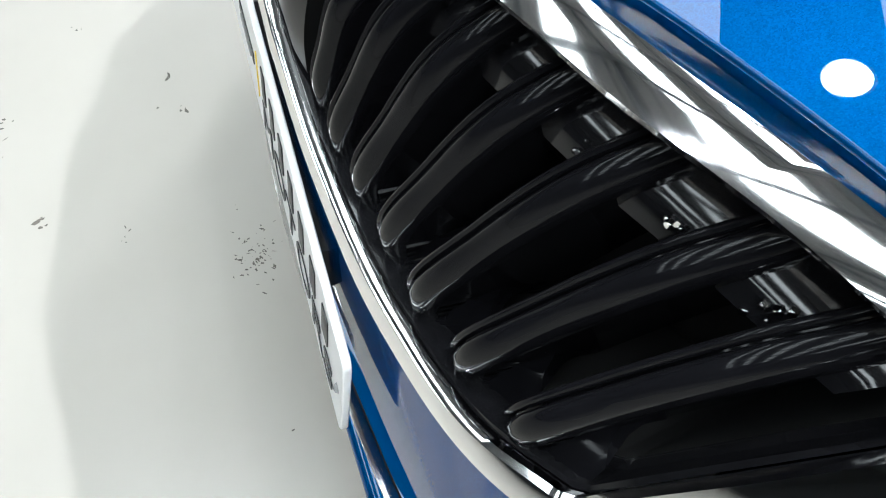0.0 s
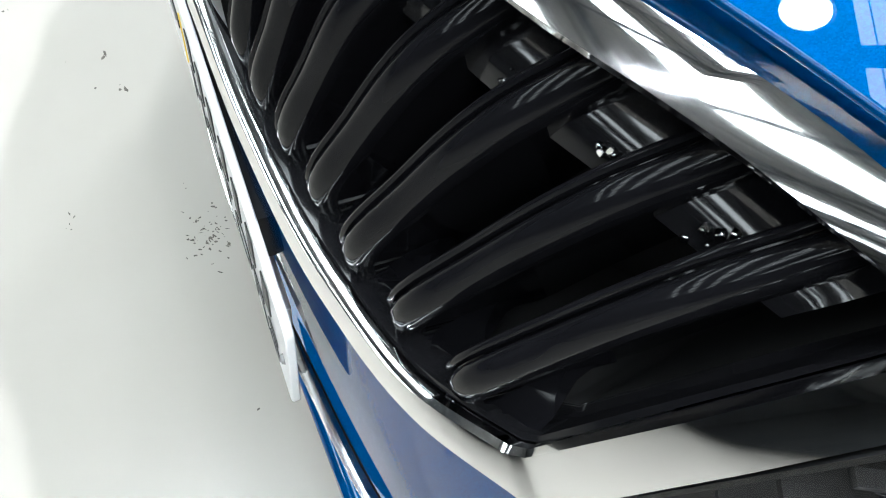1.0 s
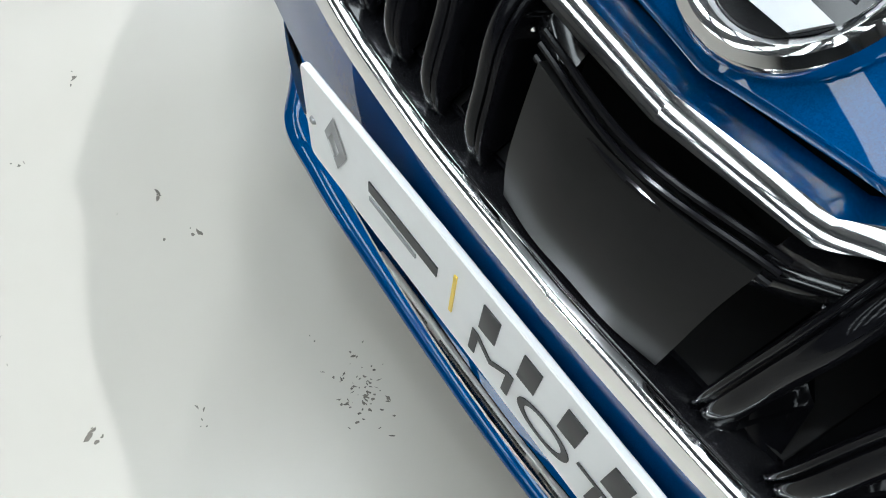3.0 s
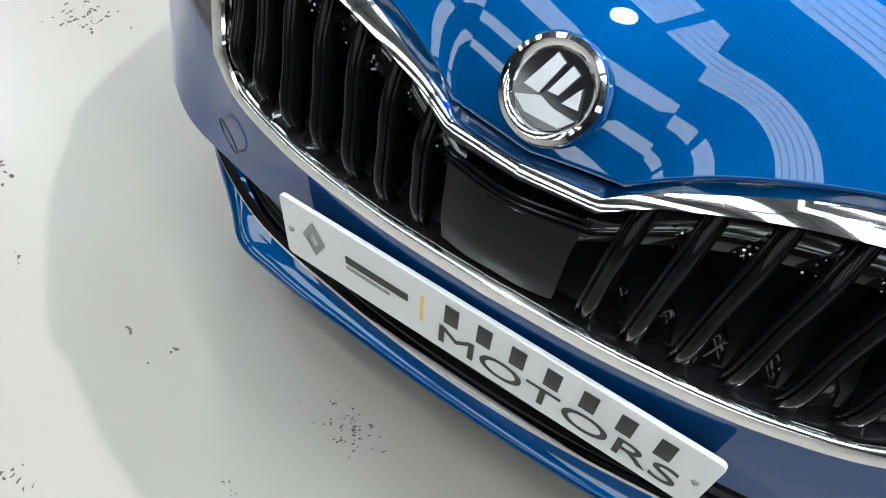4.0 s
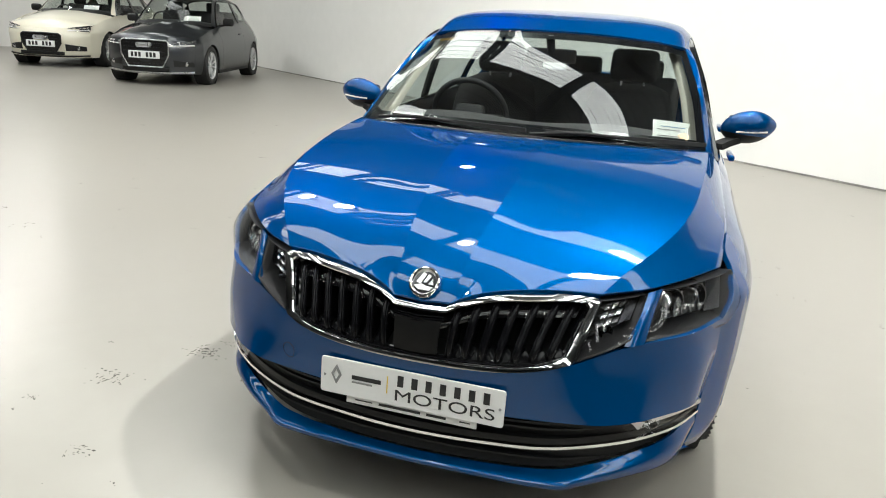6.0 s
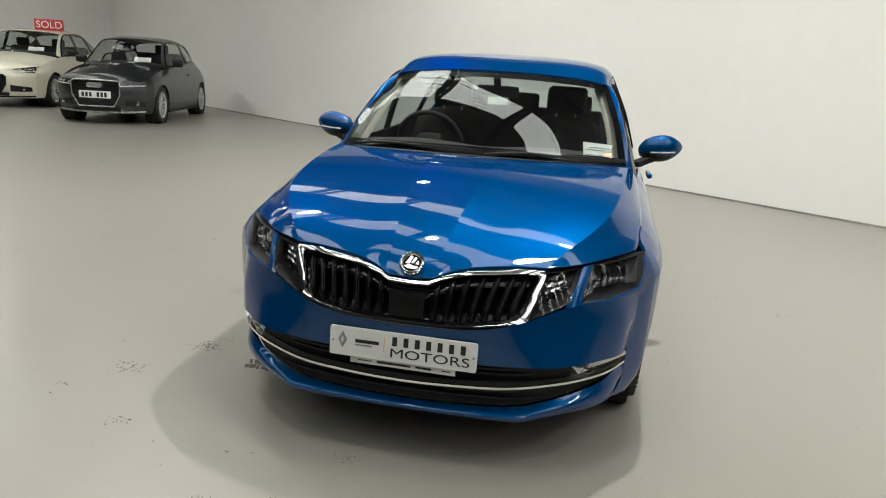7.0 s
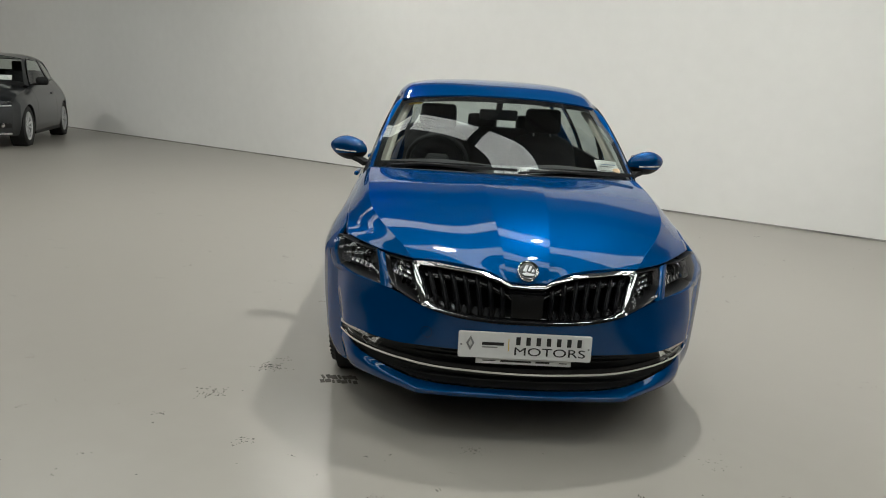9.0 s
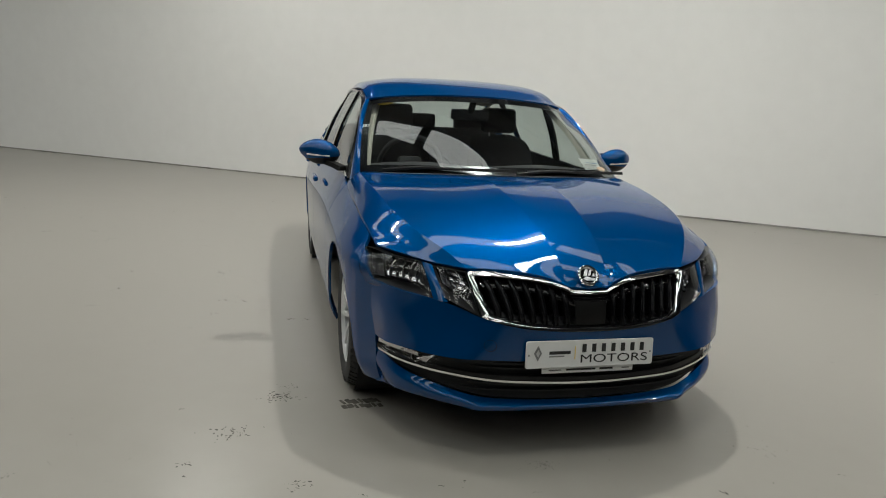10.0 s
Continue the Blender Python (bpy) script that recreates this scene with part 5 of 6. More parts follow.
# ---------------------------------------------------------------- the other parked cars
def small_car(name, label, paint, sp, m):
    """A parked hatchback or saloon from a table of its side, bonnet and roof lines."""
    car = thing(name, label, "car", "", "", m)
    inside = (0, sp["length"] * 0.55, 0.6)
    axles, ar, az = sp["axles"], sp["arch"], sp["radius"]

    def top_at(y):
        return float(np.interp(y, sp["ty"], sp["tx"])), float(np.interp(y, sp["ty"], sp["tz"]))

    def sx(y, z):
        w = float(np.interp(y, sp["wy"], sp["wx"]))
        tx, tz = top_at(y)
        if z > 0.62:
            return w - (w - tx) * min((z - 0.62) / max(tz - 0.62, 0.02), 1) ** 1.7
        return w - 0.014 * ((0.62 - z) / 0.34) ** 2 - (0.03 * ((0.3 - z) / 0.13) ** 2 if z < 0.3 else 0)

    def low(y):
        for c in axles:
            d = abs(y - c)
            if d < ar:
                return az - 0.02 + math.sqrt(ar * ar - d * d) * 1.02
            if d < ar + 0.015:
                return 0.18 + (az - 0.2) * (1 - (d - ar) / 0.015)
        return 0.18

    def panel(y0, y1, s):
        ys = set(np.linspace(y0, y1, max(int((y1 - y0) / 0.06), 4)))
        for c in axles:
            ys |= {c + k * e for k in (-1, 1) for e in (ar * 0.97, ar * 0.997, ar + 0.015)}
        cols = []
        for y in sorted(v for v in ys if y0 <= v <= y1):
            tz = top_at(y)[1]
            cols.append([(s * sx(y, lo), y, lo) for lo in np.linspace(low(y), tz, 14)])
        return skin(np.array(cols), inside, 0.012)

    def nose(x, z):
        return float(np.interp(z, [0.18, 0.3, 0.5, 0.62, 0.72], [0.06, 0.01, 0.0, 0.02, 0.07])) + sp["bow"] * abs(x) ** 2.4

    y0 = sp["wy"][0]
    for s in (-1, 1):
        part("fender", panel(y0, sp["door"][0], s), paint, car)
        ds = sp["door"]
        for a, b in zip(ds, ds[1:]):
            d = part("door", panel(a + 0.006, b, s), paint, car)
            part("handle", block((0.03, 0.18, 0.03), (s * (sx(b - 0.2, 0.78) + 0.008), b - 0.2, 0.78), 0.01), paint, d)
        part("rear_quarter", panel(ds[-1] + 0.006, sp["wy"][-1], s), paint, car)
        part("sill", sweep([(s * (sx(axles[0] + ar + 0.05, 0.2) - 0.01), axles[0] + ar + 0.03, 0.19), (s * (sx(axles[1] - ar, 0.2) - 0.01), axles[1] - ar - 0.03, 0.19)], [(-0.03, -0.03), (0.02, -0.03), (0.02, 0.02), (-0.03, 0.02)]), black_plastic, car)
        for y in axles:
            wheel(car, s * (sx(y, 0.62) - 0.115), y, s, sp["radius"], 0.2, sp["radius"] * 0.7)
            part("well", lathe([(ar - 0.01, -0.12), (ar - 0.008, 0.10), (0.10, 0.12), (0.09, 0.1)], 24, Matrix.Translation((s * (sx(y, 0.62) - 0.15), y, az)) @ Matrix.Diagonal((-s, 1, 1, 1))), dark_void, car)
    # front face and bonnet
    zs = [0.18, 0.26, 0.38, 0.50, 0.60, sp["bz"][0]]
    wf = sx(y0, 0.5)
    rows = []
    for z in zs:
        e = sx(y0, z)
        rows.append(both([(u * e, nose(u * e, z) + (y0 - nose(e, z)) * u ** 6, z - 0.02 * u ** 3 * (z > 0.6)) for u in (0, 0.2, 0.4, 0.6, 0.8, 0.92, 1.0)]))
    part("front_bumper", skin(loft(rows, 40, 20), inside, 0.01), paint, car)
    rows = []
    for y, z in zip(sp["by"], sp["bz"]):
        tx, tz = top_at(max(y + 0.25 * (1 - (y - sp["by"][0]) / (sp["by"][-1] - sp["by"][0])), y0))
        yy = max(y + 0.20, y0)
        rows.append(both([(u * tx, y + (yy - y) * u ** 2.2, z + (tz - z) * u ** 2.4) for u in (0, 0.25, 0.5, 0.75, 0.9, 1.0)]))
    part("bonnet", skin(loft(rows, 36, 24), inside, 0.01), paint, car)
    # glasshouse
    base, top = sp["base"], sp["top"]
    mid = [tuple((np.array(a) + b) / 2 + (0.005, -0.015, 0.02)) for a, b in zip(base, top)]
    ws = part("windscreen", skin(loft([both(base), both(mid), both(top)], 24, 12), (0, 2.5, 0.8)), thin_glass, car, "clear windscreen")
    ws.visible_shadow = False
    part("scuttle", skin(np.array([both([(x, y - 0.10, z - 0.03) for x, y, z in base]), both([(x * 1.02, y + 0.02, z + 0.012) for x, y, z in base])]), inside), black_plastic, car)
    part("roof", skin(loft([both(r) for r in sp["roof"]], 30, 20), (0, 2.5, 0.8), 0.01), paint, car)
    rear = sp["rear"]
    rs = part("rear_screen", skin(loft([both(r) for r in rear[:2]], 16, 8), inside), thin_glass, car)
    rs.visible_shadow = False
    part("tailgate", skin(loft([both(r) for r in rear[1:]], 20, 16), inside, 0.01), paint, car)
    rail = [r[-1] for r in sp["roof"]]
    for s in (-1, 1):
        e_in = [base[-1], mid[-1], top[-1]]
        e_out = [(top_at(base[-1][1] + 0.06)[0], base[-1][1] + 0.06, top_at(base[-1][1] + 0.06)[1]), tuple(np.array(mid[-1]) + (0.045, 0.05, -0.03)), rail[0]]
        part("pillar", skin(loft([mirror_x(e_in, s), mirror_x(e_out, s)], 12, 4), inside, 0.01), paint, car)
        ys = np.linspace(e_out[0][1] + 0.02, rear[0][-1][1] + 0.12, 9)
        lo, hi = [], []
        line = [e_out[0], e_out[1], *rail, rear[1][-1]]
        for y in ys:
            tx, tz = top_at(y)
            hx, hz = float(np.interp(y, [p[1] for p in line], [p[0] for p in line])), float(np.interp(y, [p[1] for p in line], [p[2] for p in line]))
            lo.append((s * (tx - 0.005), y, tz + 0.003))
            hi.append((s * (hx + 0.004), y, max(hz - 0.012, tz + 0.006)))
        gl = part("side_glass", skin(loft([lo, hi], 30, 6), inside), thin_glass, car)
        gl.visible_shadow = False
        part("window_seal", sweep(curve_through(mirror_x([p for p in line], s), 40), [(-0.012, -0.006), (0.012, -0.006), (0.012, 0.008), (-0.012, 0.008)]), piano_black, car)
        for yb in ds[1:]:
            tx, tz = top_at(yb)
            hx, hz = float(np.interp(yb, [p[1] for p in line], [p[0] for p in line])), float(np.interp(yb, [p[1] for p in line], [p[2] for p in line]))
            part("door_pillar", sweep([(s * tx, yb + 0.03, tz), (s * hx, yb - 0.03, hz)], [(-0.05, -0.008), (0.05, -0.008), (0.05, 0.008), (-0.05, 0.008)], up=(s, 0, 0.4)), piano_black, car)
        part("rear_pillar", skin(loft([[(s * top_at(y)[0], y, top_at(y)[1]) for y in (rear[0][-1][1] - 0.25, rear[0][-1][1] + 0.15, rear[1][-1][1])], mirror_x([rail[-1], tuple((np.array(rail[-1]) + rear[1][-1]) / 2), rear[1][-1]], s)], 10, 6), inside, 0.01), paint, car)
        mo = part("door_mirror", block((0.2, 0.1, 0.13), (s * (top_at(base[-1][1] + 0.3)[0] + 0.14), base[-1][1] + 0.3, top_at(base[-1][1] + 0.3)[1] + 0.07), 0.045, None, 4), sp["mirror"], car)
        part("foot", tube([(s * (top_at(base[-1][1] + 0.3)[0] - 0.01), base[-1][1] + 0.3, top_at(base[-1][1] + 0.3)[1] + 0.01), (s * (top_at(base[-1][1] + 0.3)[0] + 0.1), base[-1][1] + 0.3, top_at(base[-1][1] + 0.3)[1] + 0.03)], 0.02, 8), black_plastic, mo)
        # lamps
        x0, x1, za, zb = sp["lamp"]
        def on(x, z, off):
            e = sx(y0, z)
            u = min(x / e, 1)
            return (s * x, nose(x, z) + (y0 - nose(e, z)) * u ** 6 - off, z)
        gq = np.array([[on(x0 + (x1 - x0) * i / 10, za + (zb - za) * j / 5 + sp["tilt"] * (i / 10) + (1 - i / 10) * sp["wedge"] * (0.5 - j / 5), 0.012) for i in range(11)] for j in range(6)])
        hl = part("headlamp", skin(gq + np.array((0, 0.02, 0)), inside), lamp_grey, car, "clear headlamp with silver reflectors")
        part("lens", skin(gq - np.array((0, 0.004, 0)), inside, 0.01), lamp_glass, hl)
        for i in (3, 6, 8):
            c = gq[2, i]
            part("reflector", bowl((c[0], c[1] + 0.010, c[2]), 0.035, 0.02, (s * 0.3, -1, 0.1), 12), reflector, hl)
        part("light_guide", tube(gq[1] - np.array((0, 0.002, 0)), 0.007, 6), white_plastic, hl)
        fx0, fx1, fa, fb = sp["fog"]
        gq = np.array([[on(fx0 + (fx1 - fx0) * i / 8, fa + (fb - fa) * j / 4 * (1 - 0.35 * i / 8), 0.008) for i in range(9)] for j in range(5)])
        fg = part("side_intake", skin(gq, inside, 0.012), black_plastic, car)
        part("fog_lamp", lathe([(0.0001, 0.006), (0.03, 0.004), (0.034, 0)], 16, Matrix.Translation(tuple(gq[2, 5] - np.array((0, 0.004, 0)))) @ pose(0, 0, 0, 0, 0, -90)), reflector, fg)
    gx, ga, gb = sp["grille"]
    out = [(gx * 0.72, ga), (gx * 0.98, ga + (gb - ga) * 0.45), (gx, gb - 0.03), (gx * 0.9, gb), (0, gb + 0.006)]
    loop = [(x, z) for x, z in out] + [(-x, z) for x, z in out[-2::-1]]
    gr = part("grille", plate_of(loop, 0.03, Matrix.Translation((0, -0.012 + sp["bow"] * gx ** 2.4 * 0.3, 0))), piano_black, car, "dark grille with chrome surround")
    ring = [(x, -0.014 + sp["bow"] * gx ** 2.4 * 0.3, z) for x, z in loop]
    part("surround", tube(ring, 0.011, 8, True, up=(0, -1, 0)), sp["trim"], gr)
    for k in range(6):
        z = ga + (gb - ga) * (k + 0.7) / 6.5
        part("bar", block((gx * 1.7, 0.012, 0.008), (0, -0.014 + sp["bow"] * gx ** 2.4 * 0.3, z), 0.002), black_plastic, gr)
    part("emblem", block((0.25, 0.012, 0.075), (0, -0.022, gb - 0.075), 0.03, None, 3), satin_metal, gr, "plain silver emblem shape")
    pl = part("number_plate", block((0.52, 0.012, 0.11), (0, -0.03, sp["plate"]), 0.004), white_plastic, car, "white number plate with plain dark bars")
    for k in range(7):
        if k != 3:
            part("character_bar", block((0.04, 0.003, 0.07), (-0.195 + 0.062 * k, -0.0375, sp["plate"]), 0.001), ink, pl)
    part("lower_intake", block((sp["wx"][0] * 1.05, 0.03, 0.06), (0, 0.02, 0.255), 0.01), black_plastic, car)
    part("splitter", sweep(curve_through([(-wf * 0.97, y0 - 0.02, 0.215), (-wf * 0.6, nose(wf * 0.6, 0.22) - 0.02, 0.205), (0, -0.0, 0.2), (wf * 0.6, nose(wf * 0.6, 0.22) - 0.02, 0.205), (wf * 0.97, y0 - 0.02, 0.215)], 30), [(-0.01, -0.012), (0.012, -0.012), (0.012, 0.012), (-0.01, 0.012)]), sp["trim"], car)
    # inside
    part("dashboard", skin(loft([both([(x * 0.98, y + 0.05, z - 0.03) for x, y, z in base]), both([(0, base[0][1] + 0.45, base[0][2] + 0.02), (0.35, base[0][1] + 0.45, base[0][2] + 0.02), (0.66, base[0][1] + 0.45, base[0][2])]), both([(0, base[0][1] + 0.55, 0.5), (0.35, base[0][1] + 0.55, 0.5), (0.66, base[0][1] + 0.55, 0.5)])], 16, 12), None), dash_black, car)
    for x in (-0.36, 0.36):
        st = part("front_seat", block((0.46, 0.14, 0.62), (x, base[0][1] + 1.15, 0.83), 0.06, pose(0, 0, 0, -14), 3), fabric, car)
        part("headrest", block((0.25, 0.09, 0.16), (x, base[0][1] + 1.26, 1.21), 0.035, None, 3), fabric, st)
    ring = [(-0.36 + 0.18 * math.cos(t), base[0][1] + 0.62 - 0.05 * math.sin(t), 0.93 + 0.17 * math.sin(t)) for t in np.linspace(0, 2 * math.pi, 24, endpoint=False)]
    part("steering_wheel", tube(ring, 0.014, 8, True, up=(0, -0.9, -0.3)), dash_black, car)
    part("rear_seat", block((1.2, 0.15, 0.6), (0, sp["axles"][1] - 0.25, 0.85), 0.06, pose(0, 0, 0, -14), 3), fabric, car)
    part("cabin_floor", block((1.35, sp["length"] * 0.9, 0.05), (0, sp["length"] * 0.52, 0.24), 0.02), dark_void, car)
    part("price_card", block((0.30, 0.004, 0.09), (0.36, base[1][1] + 0.14, base[1][2] + 0.07), 0.001, pose(0, 0, 0, -35)), paper, car, "white paper card on the dashboard")
    return car


GREY = dict(length=3.95, axles=(0.80, 3.269), arch=0.345, radius=0.308, bow=0.62,
            wy=[0.30, 0.45, 0.70, 1.2, 2.5, 3.4, 3.75, 3.92], wx=[0.74, 0.82, 0.862, 0.868, 0.87, 0.862, 0.79, 0.68],
            ty=[0.30, 0.5, 0.8, 1.1, 1.35, 1.8, 2.6, 3.2, 3.6, 3.92], tx=[0.70, 0.735, 0.75, 0.75, 0.745, 0.75, 0.745, 0.70, 0.62, 0.52], tz=[0.665, 0.735, 0.81, 0.865, 0.90, 0.93, 0.97, 1.0, 1.0, 0.95],
            by=[0.07, 0.14, 0.40, 0.75, 1.08], bz=[0.70, 0.755, 0.84, 0.905, 0.955], door=(1.32, 2.62), mirror=black_plastic, trim=satin_metal,
            base=[(0, 1.06, 0.955), (0.35, 1.11, 0.952), (0.55, 1.20, 0.943), (0.67, 1.30, 0.925)], top=[(0, 1.70, 1.355), (0.28, 1.72, 1.35), (0.44, 1.75, 1.34), (0.535, 1.79, 1.322)],
            roof=[[(0, 1.71, 1.362), (0.28, 1.73, 1.357), (0.47, 1.77, 1.342), (0.55, 1.81, 1.325), (0.585, 1.86, 1.305)], [(0, 2.2, 1.412), (0.28, 2.2, 1.408), (0.47, 2.2, 1.392), (0.555, 2.2, 1.37), (0.595, 2.2, 1.34)],
                  [(0, 2.8, 1.40), (0.28, 2.8, 1.395), (0.46, 2.8, 1.375), (0.535, 2.8, 1.35), (0.57, 2.8, 1.315)], [(0, 3.40, 1.33), (0.26, 3.39, 1.325), (0.42, 3.37, 1.30), (0.49, 3.35, 1.27), (0.525, 3.33, 1.235)]],
            rear=[[(0, 3.41, 1.32), (0.28, 3.40, 1.315), (0.44, 3.37, 1.28), (0.525, 3.33, 1.235)], [(0, 3.72, 1.02), (0.3, 3.71, 1.02), (0.5, 3.66, 1.01), (0.58, 3.60, 1.0)], [(0, 3.90, 0.80), (0.3, 3.89, 0.80), (0.55, 3.84, 0.8), (0.68, 3.76, 0.8)], [(0, 3.96, 0.45), (0.3, 3.95, 0.45), (0.6, 3.90, 0.45), (0.72, 3.80, 0.45)], [(0, 3.88, 0.22), (0.3, 3.87, 0.22), (0.6, 3.83, 0.22), (0.7, 3.76, 0.22)]],
            lamp=(0.36, 0.735, 0.575, 0.665), tilt=0.035, wedge=0.05, fog=(0.44, 0.72, 0.30, 0.40), grille=(0.40, 0.29, 0.69), plate=0.47)
CREAM = dict(GREY, length=4.55, axles=(0.90, 3.60), radius=0.315, arch=0.36, bow=0.66,
             wy=[0.34, 0.5, 0.75, 1.3, 2.8, 3.8, 4.3, 4.55], wx=[0.76, 0.85, 0.895, 0.90, 0.905, 0.895, 0.83, 0.70],
             ty=[0.34, 0.55, 0.9, 1.2, 1.5, 2.0, 2.9, 3.6, 4.2, 4.55], tx=[0.71, 0.76, 0.785, 0.79, 0.785, 0.79, 0.785, 0.74, 0.68, 0.58], tz=[0.70, 0.765, 0.86, 0.91, 0.945, 0.97, 1.0, 1.03, 1.03, 1.0],
             by=[0.07, 0.15, 0.45, 0.85, 1.20], bz=[0.70, 0.77, 0.88, 0.96, 1.01], door=(1.46, 2.42, 3.25), mirror=black_plastic, trim=black_plastic,
             base=[(0, 1.18, 1.01), (0.35, 1.23, 1.007), (0.57, 1.33, 0.995), (0.70, 1.44, 0.97)], top=[(0, 1.92, 1.42), (0.28, 1.94, 1.415), (0.46, 1.97, 1.405), (0.56, 2.01, 1.385)],
             roof=[[(0, 1.93, 1.428), (0.28, 1.95, 1.423), (0.49, 1.99, 1.407), (0.575, 2.03, 1.388), (0.615, 2.08, 1.365)], [(0, 2.5, 1.48), (0.28, 2.5, 1.476), (0.49, 2.5, 1.46), (0.585, 2.5, 1.436), (0.625, 2.5, 1.405)],
                   [(0, 3.1, 1.46), (0.28, 3.1, 1.455), (0.48, 3.1, 1.435), (0.56, 3.1, 1.41), (0.60, 3.1, 1.375)], [(0, 3.55, 1.38), (0.26, 3.54, 1.375), (0.44, 3.52, 1.35), (0.51, 3.50, 1.32), (0.55, 3.48, 1.285)]],
             rear=[[(0, 3.56, 1.37), (0.28, 3.55, 1.365), (0.46, 3.52, 1.33), (0.55, 3.48, 1.285)], [(0, 4.05, 1.08), (0.3, 4.04, 1.08), (0.52, 4.0, 1.06), (0.62, 3.94, 1.04)], [(0, 4.50, 1.0), (0.3, 4.49, 1.0), (0.58, 4.44, 0.98), (0.68, 4.36, 0.95)], [(0, 4.58, 0.5), (0.3, 4.57, 0.5), (0.62, 4.52, 0.5), (0.75, 4.42, 0.5)], [(0, 4.5, 0.22), (0.3, 4.49, 0.22), (0.62, 4.44, 0.22), (0.72, 4.38, 0.22)]],
             lamp=(0.44, 0.755, 0.62, 0.73), tilt=0.03, wedge=0.05, fog=(0.40, 0.70, 0.30, 0.42), grille=(0.36, 0.28, 0.60), plate=0.42)
small_car("grey_hatchback", "dark metallic grey three-door hatchback parked by the white wall", grey_paint, GREY, pose(-8.25, 9.15, 0, 0, 0, 15.1) @ Matrix.Diagonal((1.065, 1.065, 1.14, 1)))
small_car("cream_car", "cream white saloon with a red sign on its roof", cream_paint, CREAM, pose(-12.0, 10.6, 0, 0, 0, 18) @ Matrix.Diagonal((1.13, 1.13, 1.15, 1)))


def sold_sign():
    t = thing("sold_sign", "red sold sign with white letters standing on the cream roof", "sign", m=pose(-12.53, 13.17, 1.655, 0, 0, 38))
    part("panel", block((0.62, 0.035, 0.255), (0, 0, 0.155), 0.008), red_sign, t)
    part("lettering", fit_text("SOLD", -0.27, 0.27, 0.075, 0.235, -0.018), white_plastic, t, "white capital lettering")
    for x in (-0.24, 0.24):
        part("foot", block((0.07, 0.12, 0.05), (x, 0, 0.02), 0.01), red_sign, t)


sold_sign()


# ---------------------------------------------------------------- paper and stickers behind the windscreen
def glass_place(x, v, lift=0.0):
    base, mid, top = glass_rows()
    k = abs(x) / np.interp(v, [0, 0.5, 1], [base[-1][0], mid[-1][0], top[-1][0]])
    p = curve_through([curve_through(r, 40)[int(round(min(k, 1) * 40))] for r in (base, mid, top)], 40)[int(round(v * 40))]
    return np.array((math.copysign(p[0], x), p[1] + lift, p[2] - lift * 0.6))


def on_glass(name, label, category, x0, x1, v0, v1, mat, lift=0.014):
    g = np.array([[glass_place(x0 + (x1 - x0) * i / 6, v0 + (v1 - v0) * j / 4, lift) for i in range(7)] for j in range(5)])
    bm = skin(g, (0, 2.6, 0.9))
    bmesh.ops.solidify(bm, geom=list(bm.faces), thickness=0.0008)
    t = thing(name, label, category)
    part("sheet", bm, mat, t)
    return t, g


paper_disc, g = on_glass("tax_notice", "white printed paper notice behind the windscreen corner", "paper", 0.425, 0.615, 0.075, 0.215, paper)
for k in range(3):
    a, b = g[3 - k, 1] + np.array((0, -0.004, 0.002)), g[3 - k, 4 if k else 5] + np.array((0, -0.004, 0.002))
    part("print_line", tube([tuple(a), tuple(b)], 0.0016, 5), ink_grey if k else material("blue_print", (0.2, 0.35, 0.55), 0.5), paper_disc)
part("print_disc", lathe([(0.0001, 0.002), (0.022, 0.002), (0.022, 0)], 20, Matrix.Translation(tuple(g[1, 5] + np.array((0, -0.006, 0.003)))) @ Vector((0, -0.6, 0.8)).to_track_quat("X", "Z").to_matrix().to_4x4()), material("orange_print", (0.75, 0.5, 0.3), 0.5), paper_disc)
on_glass("yellow_sticker", "yellow sticker behind the upper windscreen corner", "sticker", -0.52, -0.40, 0.91, 0.955, yellow_ink)


# ---------------------------------------------------------------- scuffs on the floor
scuff_ink = wear(material("scuff_dirt", (0.06, 0.05, 0.04), 0.8), 30, ((0.03, 0.026, 0.022), (0.12, 0.11, 0.09)))


def scuffs(name, label, spots, seed):
    """Small flat flecks of dirt about each spot: (x, y, spread, number, size)."""
    rnd = random.Random(seed)
    bm = bmesh.new()
    for x, y, spread, n, size in spots:
        way = rnd.uniform(0, math.pi)
        for k in range(n):
            cx, cy = x + rnd.gauss(0, spread), y + rnd.gauss(0, spread * 0.7)
            a = way + rnd.gauss(0, 0.6)
            ln, wd = size * rnd.uniform(0.15, 0.8) ** 1.3, size * rnd.uniform(0.1, 0.4)
            m = rnd.randint(6, 9)
            vs = []
            for j in range(m):
                t = 2 * math.pi * j / m
                r = rnd.uniform(0.35, 1.2)
                u, w = ln * r * math.cos(t), wd * r * math.sin(t)
                vs.append(bm.verts.new((cx + u * math.cos(a) - w * math.sin(a), cy + u * math.sin(a) + w * math.cos(a), 0.0008)))
            bm.faces.new(vs)
    for f in bm.faces:
        if f.normal.z < 0:
            f.normal_flip()
    return tagged(part(name, bm, scuff_ink), label, "scuff marks", "", "stuff")


rnd = random.Random(5)
SPOTS = [(-0.172, -0.050, 0.022, 70, 0.0065), (-0.267, -0.225, 0.012, 5, 0.007), (-1.142, 0.69, 0.040, 60, 0.017), (-1.335, 0.365, 0.040, 45, 0.016), (-1.24, -0.51, 0.02, 12, 0.014), (-2.25, 2.16, 0.012, 4, 0.015)]
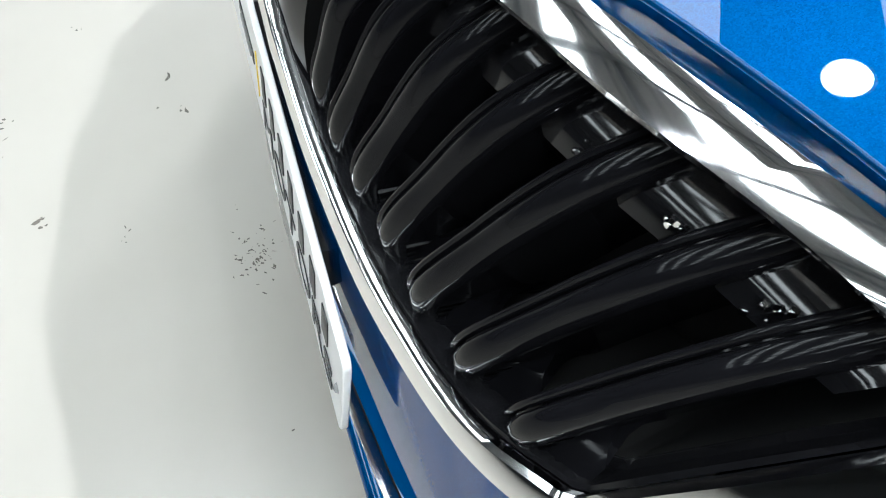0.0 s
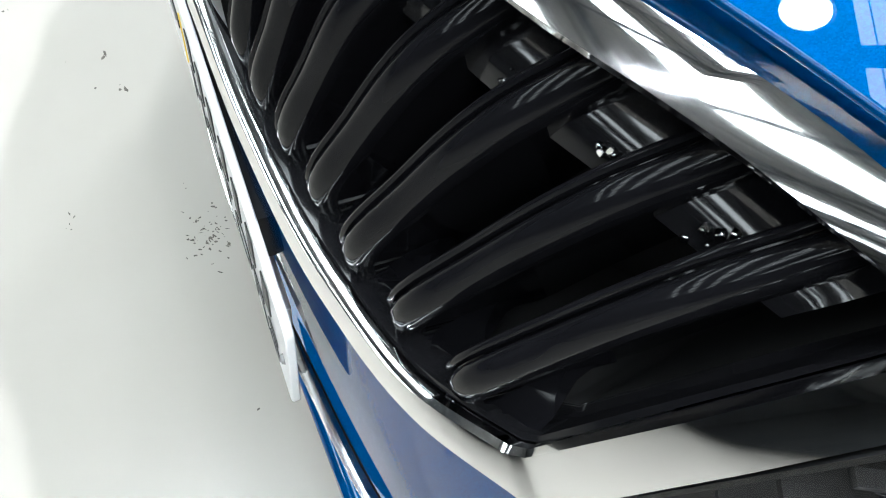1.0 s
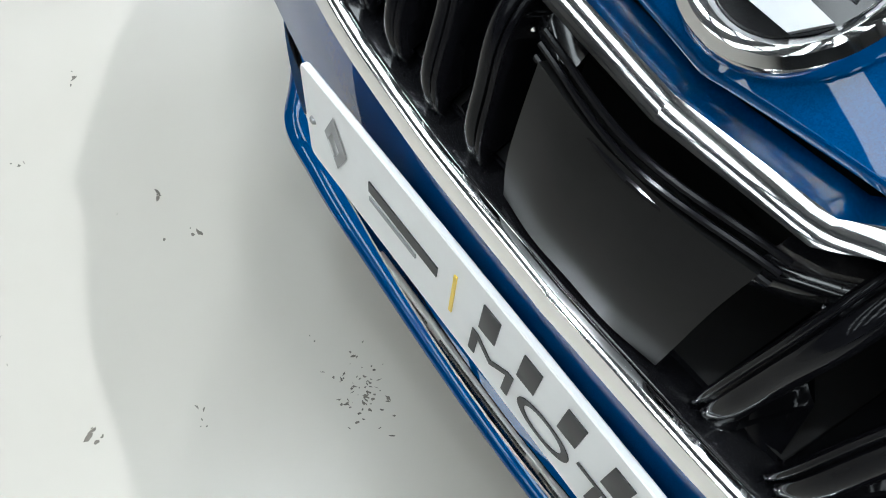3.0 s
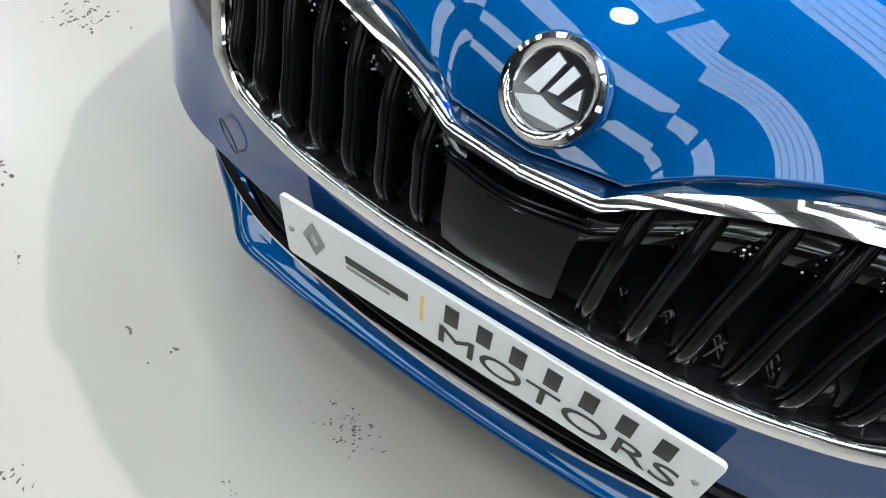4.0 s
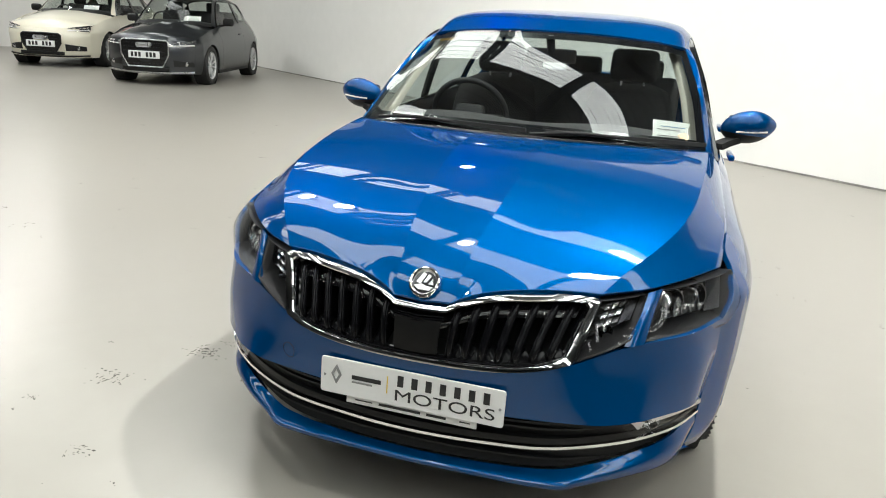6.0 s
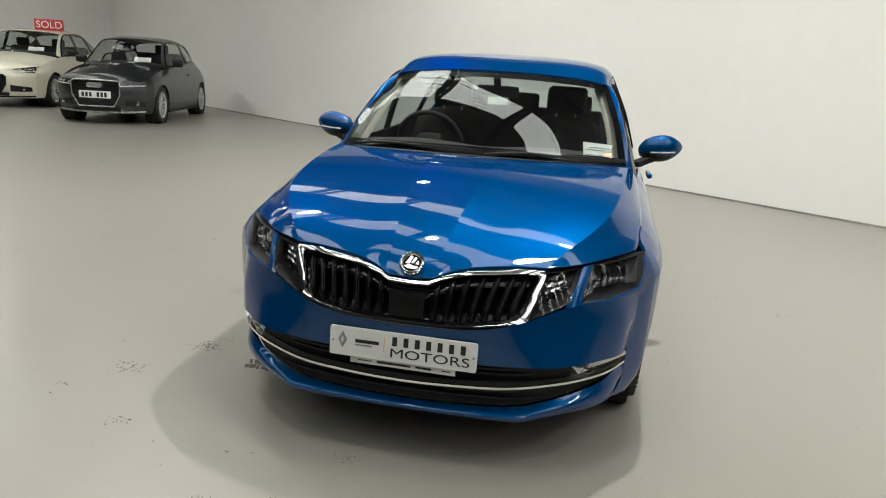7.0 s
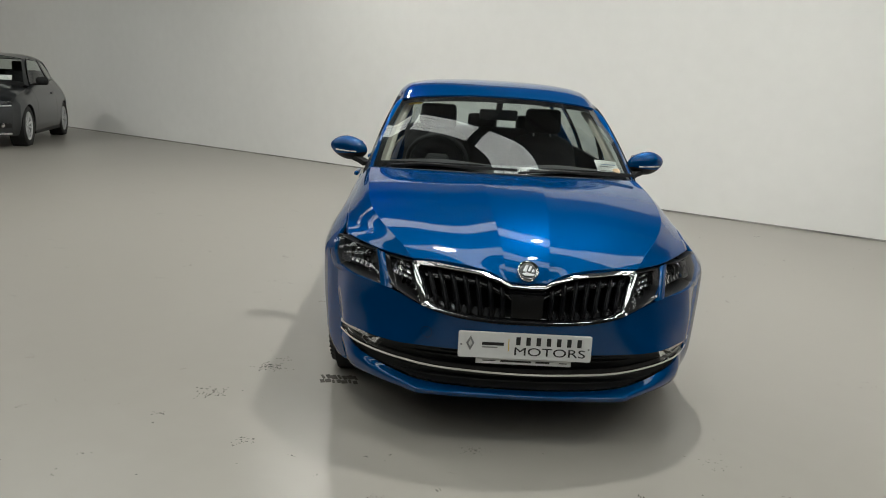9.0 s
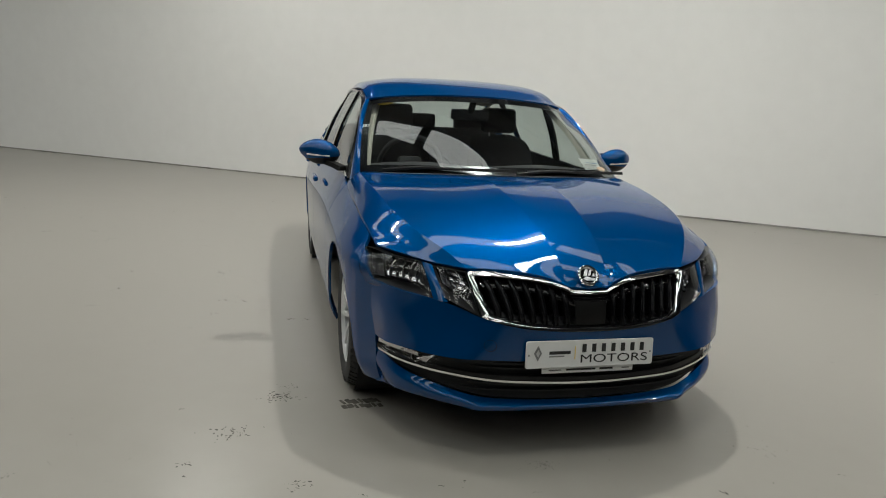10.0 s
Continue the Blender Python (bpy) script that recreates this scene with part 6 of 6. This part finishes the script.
# spots that stand out on the floor, each a few flecks
MARKS = [(-1.09, -0.06, 0.028, 22), (-1.55, 0.62, 0.012, 4), (-1.38, 2.27, 0.035, 8), (-1.81, 1.46, 0.02, 5), (-1.63, 1.69, 0.015, 4), (-1.53, 1.95, 0.022, 6), (-2.49, 3.30, 0.03, 6), (0.76, -0.08, 0.045, 18), (0.95, -0.30, 0.012, 4), (0.90, 0.21, 0.03, 6), (-1.93, 0.42, 0.01, 2),
         (-0.98, 1.77, 0.02, 5), (-0.31, -0.34, 0.012, 5), (-0.53, -0.41, 0.02, 9), (-2.94, 1.60, 0.015, 4), (1.26, 2.83, 0.02, 5), (-1.63, -0.20, 0.015, 4), (-1.48, 0.06, 0.008, 2), (-1.67, -0.34, 0.012, 4), (-0.87, -0.15, 0.008, 4), (-0.59, -0.13, 0.012, 4), (-0.50, -0.11, 0.008, 3)]
SPOTS += [(x, y, spread, n, 0.012) for x, y, spread, n in MARKS]
SPOTS += [(rnd.uniform(-5.5, 4.5), rnd.uniform(1.5, 6.5), rnd.choice((0.006, 0.02, 0.05)), rnd.choice((2, 3, 5, 9)), rnd.choice((0.009, 0.014, 0.02))) for _ in range(70)]
SPOTS += [(rnd.uniform(-2.6, 2.2), rnd.uniform(-1.3, 2.2), rnd.choice((0.0, 0.01, 0.03)), rnd.choice((1, 2, 3)), rnd.choice((0.004, 0.006, 0.009))) for _ in range(130)]
SPOTS += [(rnd.uniform(-4.0, 2.4), rnd.uniform(-1.0, 5.0), rnd.choice((0.015, 0.03, 0.06)), rnd.choice((3, 5, 8, 12)), rnd.choice((0.010, 0.014, 0.018))) for _ in range(60)]
SPOTS = [s for s in SPOTS if not (abs(s[0]) < 0.95 and 0.1 < s[1] < 4.7)]
scuffs("scuff_marks", "small dark scuffs and dirt flecks on the floor", SPOTS, 3)
tread = bmesh.new()
for k in range(7):
    for j in range(2):
        b = block((0.012 + 0.008 * ((k * 7 + j) % 3), 0.045 - 0.01 * j, 0.0016), (-0.87 + 0.026 * k + 0.004 * j, 0.60 - 0.05 * j + 0.006 * (k % 2), 0.0008), turn=pose(0, 0, 0, 0, 0, 25 - 8 * j))
        tread = join(tread, b)
tagged(part("tyre_print", tread, scuff_ink), "dark tyre tread print on the pale floor", "tyre print", "", "stuff")
